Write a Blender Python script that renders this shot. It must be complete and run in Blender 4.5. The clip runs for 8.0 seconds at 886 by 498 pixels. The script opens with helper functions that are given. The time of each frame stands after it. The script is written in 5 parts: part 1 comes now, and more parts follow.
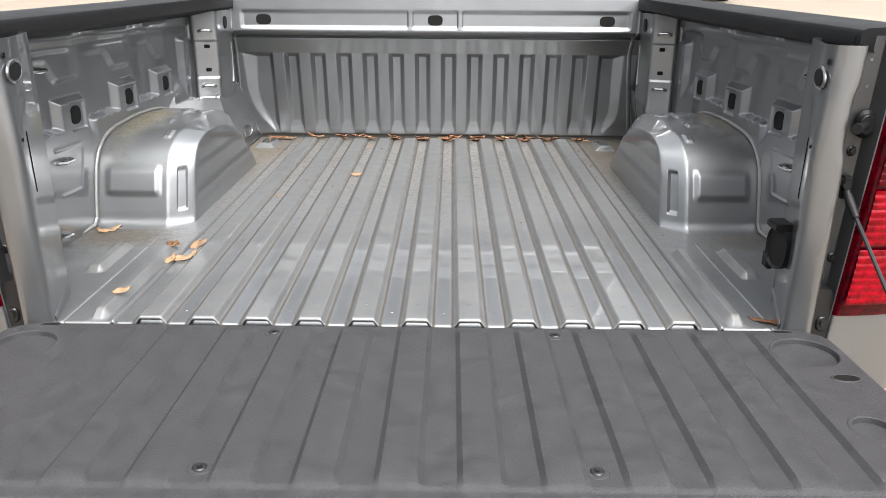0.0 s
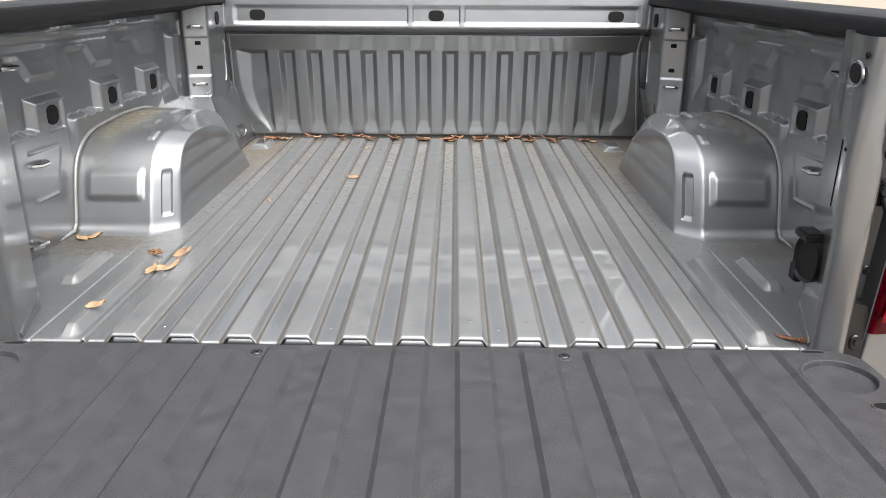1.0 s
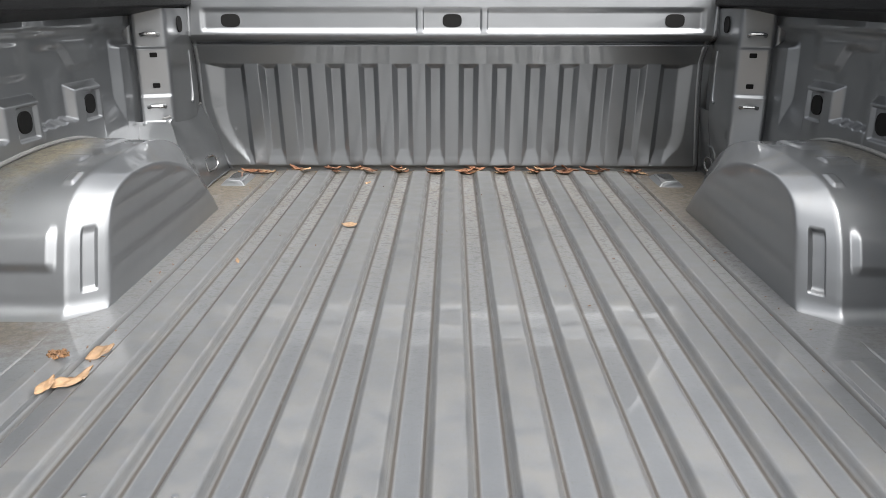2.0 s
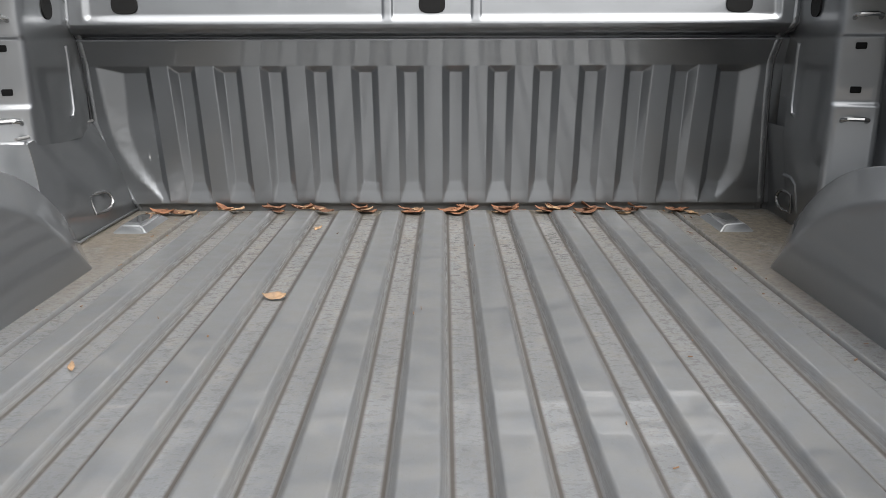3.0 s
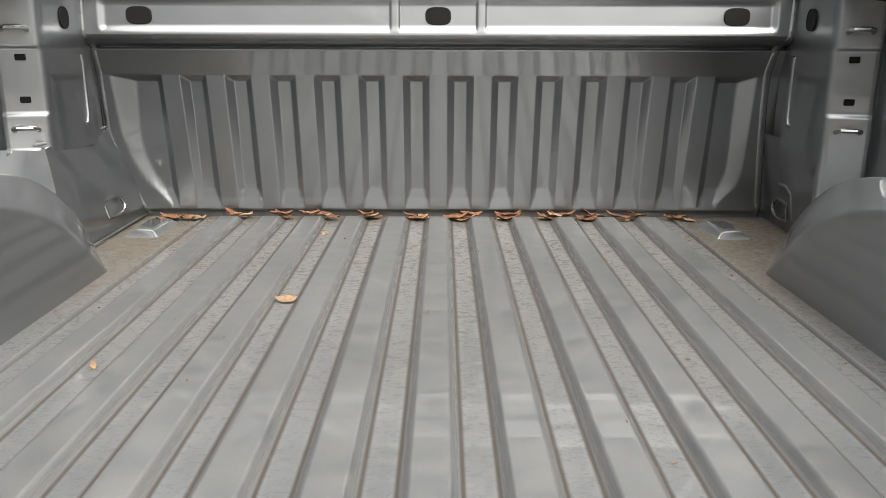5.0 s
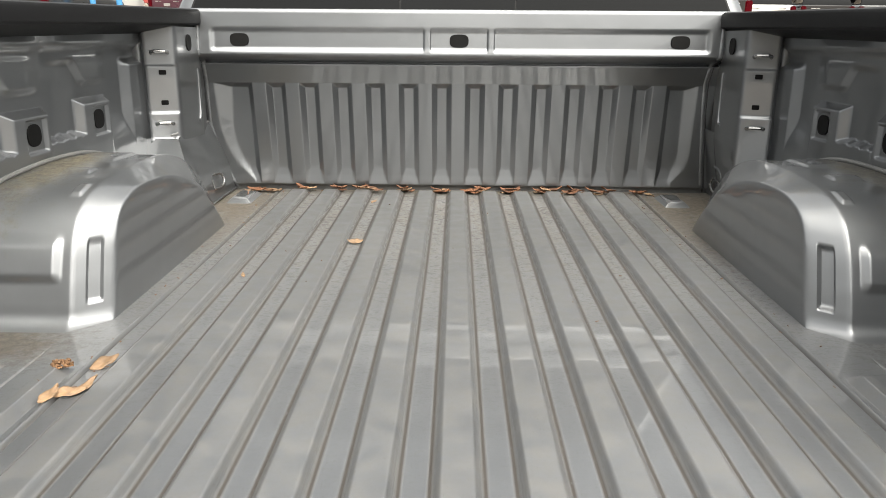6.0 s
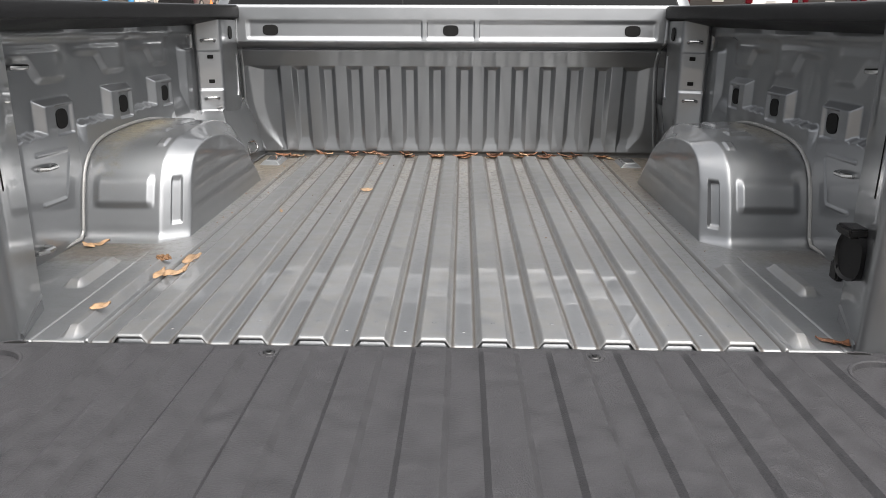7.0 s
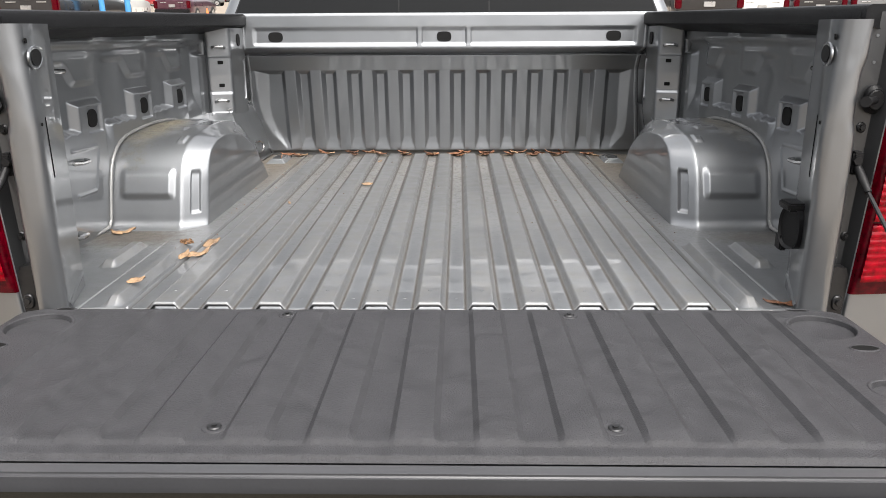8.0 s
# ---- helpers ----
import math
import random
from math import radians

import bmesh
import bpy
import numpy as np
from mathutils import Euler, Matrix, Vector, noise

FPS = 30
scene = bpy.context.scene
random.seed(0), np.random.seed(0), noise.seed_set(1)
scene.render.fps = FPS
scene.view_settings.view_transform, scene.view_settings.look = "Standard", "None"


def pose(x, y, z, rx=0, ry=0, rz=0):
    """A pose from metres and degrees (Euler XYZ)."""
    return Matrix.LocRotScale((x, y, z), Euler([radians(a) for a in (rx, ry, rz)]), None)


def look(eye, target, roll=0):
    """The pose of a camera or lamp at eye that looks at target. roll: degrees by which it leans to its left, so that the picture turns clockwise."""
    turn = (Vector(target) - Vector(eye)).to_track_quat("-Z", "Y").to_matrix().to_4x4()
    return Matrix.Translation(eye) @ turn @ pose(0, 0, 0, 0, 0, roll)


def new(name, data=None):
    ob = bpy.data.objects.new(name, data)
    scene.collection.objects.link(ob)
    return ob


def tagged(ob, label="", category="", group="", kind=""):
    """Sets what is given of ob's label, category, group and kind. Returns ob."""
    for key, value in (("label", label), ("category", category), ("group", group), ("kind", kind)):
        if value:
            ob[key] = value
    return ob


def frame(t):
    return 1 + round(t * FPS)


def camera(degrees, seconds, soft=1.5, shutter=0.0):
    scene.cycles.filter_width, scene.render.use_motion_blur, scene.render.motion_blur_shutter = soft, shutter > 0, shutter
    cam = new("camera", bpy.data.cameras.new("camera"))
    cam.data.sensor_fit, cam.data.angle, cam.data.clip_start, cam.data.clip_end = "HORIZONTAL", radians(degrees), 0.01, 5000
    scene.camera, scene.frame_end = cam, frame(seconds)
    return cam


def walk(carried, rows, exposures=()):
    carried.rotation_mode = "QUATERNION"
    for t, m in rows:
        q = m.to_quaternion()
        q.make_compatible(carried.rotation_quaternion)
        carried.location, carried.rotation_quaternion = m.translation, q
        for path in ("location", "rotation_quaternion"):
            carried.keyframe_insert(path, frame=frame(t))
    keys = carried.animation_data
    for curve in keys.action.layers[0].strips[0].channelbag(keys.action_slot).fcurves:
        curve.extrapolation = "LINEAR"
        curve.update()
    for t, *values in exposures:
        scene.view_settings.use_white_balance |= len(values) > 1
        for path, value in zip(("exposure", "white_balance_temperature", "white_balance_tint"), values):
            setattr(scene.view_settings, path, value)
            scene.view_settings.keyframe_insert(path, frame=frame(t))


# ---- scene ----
cam = camera(60.0, 8.0, soft=0.75)
PATH = [
    (0, (0.055, -1.185, 1.42), (0.038, 0.702, 0.757), 0.4),
    (0.5, (0.06, -1.159, 1.416), (0.034, 0.728, 0.753), 0.5),
    (1, (0.062, -1.079, 1.403), (0.035, 0.808, 0.738), 0.3),
    (1.5, (0.015, -0.855, 1.378), (-0.006, 1.035, 0.723), 0.0),
    (1.7, (0.0, -0.753, 1.366), (-0.023, 1.141, 0.725), -0.0),
    (2.8, (0.016, -0.115, 1.264), (0.005, 1.805, 0.702), -0.0),
    (3, (0.023, -0.019, 1.238), (0.018, 1.906, 0.697), -0.2),
    (3.5, (0.023, 0.1, 1.216), (0.022, 2.035, 0.709), -0.3),
    (4, (0.022, 0.101, 1.212), (0.025, 2.041, 0.723), -0.2),
    (4.5, (0.021, 0.089, 1.22), (0.025, 2.024, 0.712), -0.0),
    (4.7, (0.019, 0.049, 1.229), (0.024, 1.982, 0.713), 0.1),
    (5.8, (-0.013, -0.468, 1.312), (-0.037, 1.454, 0.761), 0.4),
    (6, (-0.006, -0.586, 1.325), (-0.036, 1.335, 0.77), 0.4),
    (6.5, (0.036, -0.829, 1.326), (-0.006, 1.087, 0.754), 0.4),
    (7, (0.04, -1.044, 1.33), (-0.007, 0.87, 0.753), 0.2),
    (7.5, (0.039, -1.185, 1.331), (-0.007, 0.733, 0.765), -0.1),
    (8, (0.049, -1.219, 1.329), (0.009, 0.7, 0.768), -0.3),
]
# The truck stands a little nose-down; everything on it is built level and turned with it.
RAKE = Matrix.Translation((0, 0.8, 0)) @ pose(0, 0, 0, -2.2) @ Matrix.Translation((0, -0.8, 0))
EXPOSURES = [(0.0, 1.74, 6500, 9), (1.0, 1.74, 6500, 9), (1.5, 1.68, 6500, 9), (3.0, 1.35, 6480, 9), (3.5, 1.34, 6480, 9), (4.5, 1.44, 6660, 8),
             (6.0, 1.54, 6880, 7), (6.5, 1.44, 6850, 6), (7.0, 1.47, 6620, 10), (7.5, 1.50, 6560, 10), (8.0, 1.52, 6560, 10)]
walk(cam, [(t, RAKE @ look(eye, target, roll)) for t, eye, target, roll in PATH], EXPOSURES)

# ---- world and sun: bright overcast sky, the brightest part behind and a little to the right ----
SUN_ELEVATION, SUN_AZIMUTH = 62.0, 150.0
world = bpy.data.worlds.new("sky")
scene.world = world
world.use_nodes = True
wn, wl = world.node_tree.nodes, world.node_tree.links
wn.clear()
sky = wn.new("ShaderNodeTexSky")
sky.sky_type, sky.sun_disc = "NISHITA", False
sky.sun_elevation, sky.sun_rotation = radians(SUN_ELEVATION), radians(SUN_AZIMUTH)
sky.air_density, sky.dust_density, sky.ozone_density = 1.0, 9.0, 1.0
wash = wn.new("ShaderNodeHueSaturation")
wash.inputs["Saturation"].default_value = 0.2
back = wn.new("ShaderNodeBackground")
back.inputs["Strength"].default_value = 0.15
wout = wn.new("ShaderNodeOutputWorld")
wl.new(sky.outputs[0], wash.inputs["Color"])
wl.new(wash.outputs[0], back.inputs["Color"])
wl.new(back.outputs[0], wout.inputs["Surface"])
sun = new("sun", bpy.data.lights.new("sun", "SUN"))
sun.data.energy, sun.data.angle, sun.data.color = 0.75, radians(100), (1.0, 0.97, 0.94)
az, el = radians(SUN_AZIMUTH), radians(SUN_ELEVATION)
sun.matrix_world = look((12 * math.sin(az) * math.cos(el), 12 * math.cos(az) * math.cos(el), 12 * math.sin(el)), (0, 0, 0))


# ---- materials ----
def material(name, colour, rough=0.5, metal=0.0, coat=0.0, spread=0.12, scale=6.0, grain=250.0, bump=0.0, bump_scale=300.0, vary=0.0, wave=0.0):
    """A surface with large stains and fine grain in colour and roughness, and fine relief."""
    m = bpy.data.materials.new(name)
    m.use_nodes = True
    n, l = m.node_tree.nodes, m.node_tree.links
    p = n["Principled BSDF"]
    co = n.new("ShaderNodeTexCoord")
    big, fine = n.new("ShaderNodeTexNoise"), n.new("ShaderNodeTexNoise")
    big.inputs["Scale"].default_value, big.inputs["Detail"].default_value = scale, 5
    fine.inputs["Scale"].default_value, fine.inputs["Detail"].default_value = grain, 3
    mix = n.new("ShaderNodeMath")
    mix.operation = "MULTIPLY_ADD"
    mix.inputs[1].default_value = 0.45
    ramp = n.new("ShaderNodeValToRGB")
    ramp.color_ramp.elements[0].position, ramp.color_ramp.elements[1].position = 0.5, 0.95
    ramp.color_ramp.elements[0].color = (*[c * (1 - spread) for c in colour], 1)
    ramp.color_ramp.elements[1].color = (*[min(1, c * (1 + spread)) for c in colour], 1)
    l.new(co.outputs["Object"], big.inputs["Vector"])
    l.new(co.outputs["Object"], fine.inputs["Vector"])
    l.new(fine.outputs["Fac"], mix.inputs[0])
    l.new(big.outputs["Fac"], mix.inputs[2])
    l.new(mix.outputs[0], ramp.inputs["Fac"])
    last = ramp.outputs["Color"]
    if vary:
        info, hue = n.new("ShaderNodeObjectInfo"), n.new("ShaderNodeHueSaturation")
        rng = n.new("ShaderNodeMapRange")
        rng.inputs["To Min"].default_value, rng.inputs["To Max"].default_value = 1 - vary, 1 + vary
        l.new(info.outputs["Random"], rng.inputs["Value"])
        l.new(rng.outputs[0], hue.inputs["Value"])
        l.new(last, hue.inputs["Color"])
        last = hue.outputs["Color"]
    l.new(last, p.inputs["Base Color"])
    rr = n.new("ShaderNodeMapRange")
    rr.inputs["From Min"].default_value, rr.inputs["From Max"].default_value = 0.35, 0.7
    rr.inputs["To Min"].default_value, rr.inputs["To Max"].default_value = rough * 0.88, min(1, rough * 1.12)
    l.new(big.outputs["Fac"], rr.inputs["Value"])
    l.new(rr.outputs[0], p.inputs["Roughness"])
    p.inputs["Metallic"].default_value = metal
    p.inputs["Coat Weight"].default_value = coat
    p.inputs["Coat Roughness"].default_value, p.inputs["Coat IOR"].default_value = 0.012, 1.52
    if bump:
        tex, b = n.new("ShaderNodeTexNoise"), n.new("ShaderNodeBump")
        tex.inputs["Scale"].default_value, tex.inputs["Detail"].default_value = bump_scale, 2
        b.inputs["Strength"].default_value, b.inputs["Distance"].default_value = bump, 0.001
        l.new(co.outputs["Object"], tex.inputs["Vector"])
        l.new(tex.outputs["Fac"], b.inputs["Height"])
        l.new(b.outputs[0], p.inputs["Normal"])
    if wave:
        # slight unevenness of pressed sheet metal
        tex, b = n.new("ShaderNodeTexNoise"), n.new("ShaderNodeBump")
        tex.inputs["Scale"].default_value, tex.inputs["Detail"].default_value = 13.0, 1
        b.inputs["Strength"].default_value, b.inputs["Distance"].default_value = 1.0, wave
        l.new(co.outputs["Object"], tex.inputs["Vector"])
        l.new(tex.outputs["Fac"], b.inputs["Height"])
        if bump:
            l.new(p.inputs["Normal"].links[0].from_socket, b.inputs["Normal"])
        l.new(b.outputs[0], p.inputs["Normal"])
    return m


def dusty(m, colour, low, high, stretch, y0, y1, most, scale=9.0, rough=0.85):
    """Dry dust and pollen lying over a surface: streaks that thicken from y0 to y1."""
    n, l = m.node_tree.nodes, m.node_tree.links
    p = n["Principled BSDF"]
    co, mapping = n.new("ShaderNodeTexCoord"), n.new("ShaderNodeMapping")
    mapping.inputs["Scale"].default_value = stretch
    tex, fleck = n.new("ShaderNodeTexNoise"), n.new("ShaderNodeTexNoise")
    tex.inputs["Scale"].default_value, tex.inputs["Detail"].default_value = scale, 8
    tex.inputs["Roughness"].default_value = 0.68
    fleck.inputs["Scale"].default_value, fleck.inputs["Detail"].default_value = 120, 4
    sep, along = n.new("ShaderNodeSeparateXYZ"), n.new("ShaderNodeMapRange")
    along.inputs["From Min"].default_value, along.inputs["From Max"].default_value = y0, y1
    along.inputs["To Min"].default_value, along.inputs["To Max"].default_value = 0.12, 1
    cut, f1, f2 = n.new("ShaderNodeMapRange"), n.new("ShaderNodeMath"), n.new("ShaderNodeMath")
    cut.inputs["From Min"].default_value, cut.inputs["From Max"].default_value = low, high
    cut.inputs["To Max"].default_value = most
    f1.operation = f2.operation = "MULTIPLY"
    fr = n.new("ShaderNodeMapRange")
    fr.inputs["From Min"].default_value, fr.inputs["From Max"].default_value = 0.35, 0.65
    fr.inputs["To Min"].default_value = 0.2
    l.new(co.outputs["Object"], mapping.inputs["Vector"])
    l.new(mapping.outputs[0], tex.inputs["Vector"])
    l.new(mapping.outputs[0], fleck.inputs["Vector"])
    l.new(co.outputs["Object"], sep.inputs[0])
    l.new(sep.outputs["Y"], along.inputs["Value"])
    l.new(tex.outputs["Fac"], cut.inputs["Value"])
    l.new(cut.outputs[0], f1.inputs[0])
    l.new(along.outputs[0], f1.inputs[1])
    l.new(fleck.outputs["Fac"], fr.inputs["Value"])
    l.new(f1.outputs[0], f2.inputs[0])
    geo, up, lie, f3 = n.new("ShaderNodeNewGeometry"), n.new("ShaderNodeSeparateXYZ"), n.new("ShaderNodeMapRange"), n.new("ShaderNodeMath")
    lie.inputs["From Min"].default_value, lie.inputs["From Max"].default_value, lie.inputs["To Min"].default_value = 0.45, 0.9, 0.06
    f3.operation = "MULTIPLY"
    l.new(geo.outputs["Normal"], up.inputs[0])
    l.new(up.outputs["Z"], lie.inputs["Value"])
    l.new(fr.outputs[0], f3.inputs[0])
    l.new(lie.outputs[0], f3.inputs[1])
    l.new(f3.outputs[0], f2.inputs[1])
    clean = p.inputs["Base Color"].links[0].from_socket
    mix = n.new("ShaderNodeMix")
    mix.data_type = "RGBA"
    mix.inputs["B"].default_value = (*colour, 1)
    l.new(f2.outputs[0], mix.inputs["Factor"])
    l.new(clean, mix.inputs["A"])
    l.new(mix.outputs["Result"], p.inputs["Base Color"])
    r = n.new("ShaderNodeMapRange")
    r.inputs["To Min"].default_value, r.inputs["To Max"].default_value = p.inputs["Coat Weight"].default_value, 0.15
    l.new(f2.outputs[0], r.inputs["Value"])
    l.new(r.outputs[0], p.inputs["Coat Weight"])
    r = n.new("ShaderNodeMix")
    r.inputs["B"].default_value = rough
    l.new(p.inputs["Roughness"].links[0].from_socket, r.inputs["A"])
    l.new(f2.outputs[0], r.inputs["Factor"])
    l.new(r.outputs["Result"], p.inputs["Roughness"])
    return m


def groove_dust(m, colour, dirt):
    """Dry dust lying in the floor's grooves, thicker to the front, with a dark dirt line at the foot of each flank."""
    n, l = m.node_tree.nodes, m.node_tree.links
    p = n["Principled BSDF"]

    def node(kind, a=None, b=None, op=None, ends=None):
        k = n.new(kind)
        if op:
            k.operation = op
        if ends:
            for name, v in zip(("From Min", "From Max", "To Min", "To Max"), ends):
                k.inputs[name].default_value = v
        for i, v in enumerate((a, b)):
            if v is None:
                continue
            if isinstance(v, (int, float)):
                k.inputs[i].default_value = v
            else:
                l.new(v, k.inputs[i])
        return k.outputs[0]

    co, sep = n.new("ShaderNodeTexCoord"), n.new("ShaderNodeSeparateXYZ")
    l.new(co.outputs["Object"], sep.inputs[0])
    x, y = sep.outputs["X"], sep.outputs["Y"]
    noises = []
    for scale, stretch, detail in ((7.0, (3.0, 1.0, 1.0), 9), (60.0, (4.0, 1.0, 1.0), 6), (26.0, (1.0, 1.0, 1.0), 9), (34.0, (1.0, 2.6, 1.0), 7), (95.0, (1.0, 1.7, 1.0), 6), (150.0, (2.2, 0.5, 1.0), 4), (220.0, (2.6, 0.10, 1.0), 5), (420.0, (1.0, 0.8, 1.0), 2)):
        mapping, tex = n.new("ShaderNodeMapping"), n.new("ShaderNodeTexNoise")
        mapping.inputs["Scale"].default_value = stretch
        tex.inputs["Scale"].default_value, tex.inputs["Detail"].default_value, tex.inputs["Roughness"].default_value = scale, detail, 0.72
        l.new(co.outputs["Object"], mapping.inputs["Vector"])
        l.new(mapping.outputs[0], tex.inputs["Vector"])
        noises.append(tex.outputs["Fac"])
    across = node("ShaderNodeMath", x, 0.0451, "PINGPONG")
    worn = node("ShaderNodeMath", across, node("ShaderNodeMapRange", noises[2], None, None, (0.3, 0.7, -0.0016, 0.0016)), "ADD")
    ax = node("ShaderNodeMath", x, None, "ABSOLUTE")
    outer = node("ShaderNodeMapRange", ax, None, None, (0.482, 0.492, 0.0, 1.0))
    valley = node("ShaderNodeMath", node("ShaderNodeMapRange", worn, None, None, (0.0270, 0.0296, 0.0, 1.0)), outer, "MAXIMUM")
    along = node("ShaderNodeMapRange", y, None, None, (0.20, 1.30, 0.06, 1.0))
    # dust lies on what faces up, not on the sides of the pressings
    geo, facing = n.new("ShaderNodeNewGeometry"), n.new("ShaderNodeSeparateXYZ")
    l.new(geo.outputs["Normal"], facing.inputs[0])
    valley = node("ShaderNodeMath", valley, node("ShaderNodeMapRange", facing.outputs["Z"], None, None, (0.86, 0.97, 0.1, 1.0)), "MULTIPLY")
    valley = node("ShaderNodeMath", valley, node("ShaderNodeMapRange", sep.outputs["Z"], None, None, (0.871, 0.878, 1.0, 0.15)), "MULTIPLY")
    cloud = node("ShaderNodeMapRange", noises[0], None, None, (0.36, 0.60, 0.25, 1.0))
    streak = node("ShaderNodeMapRange", noises[1], None, None, (0.40, 0.58, 0.35, 1.0))
    amount = node("ShaderNodeMath", node("ShaderNodeMath", valley, along, "MULTIPLY"), node("ShaderNodeMath", cloud, streak, "MULTIPLY"), "MULTIPLY")
    amount = node("ShaderNodeMath", amount, 0.70, "MULTIPLY")
    flecks = node("ShaderNodeMath", node("ShaderNodeMath", node("ShaderNodeMapRange", noises[3], None, None, (0.54, 0.60, 0.0, 0.85)), node("ShaderNodeMapRange", noises[4], None, None, (0.53, 0.60, 0.0, 0.8)), "MAXIMUM"), node("ShaderNodeMapRange", y, None, None, (0.35, 1.35, 0.12, 1.0)), "MULTIPLY")
    flecks = node("ShaderNodeMath", flecks, valley, "MULTIPLY")
    # darker grit between them, and fine scratches and water marks along the crests
    grit = node("ShaderNodeMath", node("ShaderNodeMapRange", noises[4], None, None, (0.49, 0.41, 0.0, 0.85)), node("ShaderNodeMath", valley, along, "MULTIPLY"), "MULTIPLY")
    scratch = node("ShaderNodeMath", node("ShaderNodeMapRange", noises[5], None, None, (0.60, 0.70, 0.0, 0.4)), cloud, "MULTIPLY")
    speck = node("ShaderNodeMath", node("ShaderNodeMapRange", noises[7], None, None, (0.62, 0.70, 0.0, 0.8)), node("ShaderNodeMath", along, node("ShaderNodeMapRange", valley, None, None, (0.0, 1.0, 0.35, 1.0)), "MULTIPLY"), "MULTIPLY")
    # thin smears of dust left on the crests
    smear = node("ShaderNodeMath", node("ShaderNodeMapRange", noises[2], None, None, (0.36, 0.64, 0.08, 0.58)), node("ShaderNodeMath", 1.0, valley, "SUBTRACT"), "MULTIPLY")
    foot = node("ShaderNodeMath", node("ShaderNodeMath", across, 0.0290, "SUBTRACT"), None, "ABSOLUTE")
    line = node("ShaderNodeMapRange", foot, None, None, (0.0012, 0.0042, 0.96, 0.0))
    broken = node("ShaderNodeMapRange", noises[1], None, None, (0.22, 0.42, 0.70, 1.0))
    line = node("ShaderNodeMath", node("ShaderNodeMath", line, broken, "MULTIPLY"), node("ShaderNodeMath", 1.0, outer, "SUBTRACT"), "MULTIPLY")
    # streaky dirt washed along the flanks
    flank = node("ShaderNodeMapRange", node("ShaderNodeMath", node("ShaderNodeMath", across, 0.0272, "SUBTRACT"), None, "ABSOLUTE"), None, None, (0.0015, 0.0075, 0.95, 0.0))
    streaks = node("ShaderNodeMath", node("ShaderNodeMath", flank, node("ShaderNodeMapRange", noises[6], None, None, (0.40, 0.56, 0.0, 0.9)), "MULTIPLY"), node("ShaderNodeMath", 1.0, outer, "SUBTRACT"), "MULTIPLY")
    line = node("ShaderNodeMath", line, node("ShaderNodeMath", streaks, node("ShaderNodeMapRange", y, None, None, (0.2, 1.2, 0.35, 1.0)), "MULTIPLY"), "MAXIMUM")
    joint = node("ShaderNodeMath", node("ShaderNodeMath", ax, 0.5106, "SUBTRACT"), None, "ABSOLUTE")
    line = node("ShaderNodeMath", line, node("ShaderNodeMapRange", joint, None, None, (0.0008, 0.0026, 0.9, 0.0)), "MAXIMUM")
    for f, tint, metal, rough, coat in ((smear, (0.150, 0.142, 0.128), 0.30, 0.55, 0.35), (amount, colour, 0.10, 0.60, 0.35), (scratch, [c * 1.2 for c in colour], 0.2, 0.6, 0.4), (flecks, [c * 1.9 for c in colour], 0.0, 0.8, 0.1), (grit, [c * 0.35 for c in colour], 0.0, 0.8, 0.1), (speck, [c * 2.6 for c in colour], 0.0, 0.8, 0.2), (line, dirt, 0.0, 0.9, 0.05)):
        mix = n.new("ShaderNodeMix")
        mix.data_type = "RGBA"
        mix.inputs["B"].default_value = (*tint, 1)
        l.new(p.inputs["Base Color"].links[0].from_socket, mix.inputs["A"])
        l.new(f, mix.inputs["Factor"])
        l.new(mix.outputs["Result"], p.inputs["Base Color"])
        for socket, end in (("Metallic", metal), ("Roughness", rough), ("Coat Weight", coat)):
            mix = n.new("ShaderNodeMix")
            mix.inputs["A"].default_value, mix.inputs["B"].default_value = p.inputs[socket].default_value, end
            if p.inputs[socket].links:
                l.new(p.inputs[socket].links[0].from_socket, mix.inputs["A"])
            l.new(f, mix.inputs["Factor"])
            l.new(mix.outputs["Result"], p.inputs[socket])
    return m


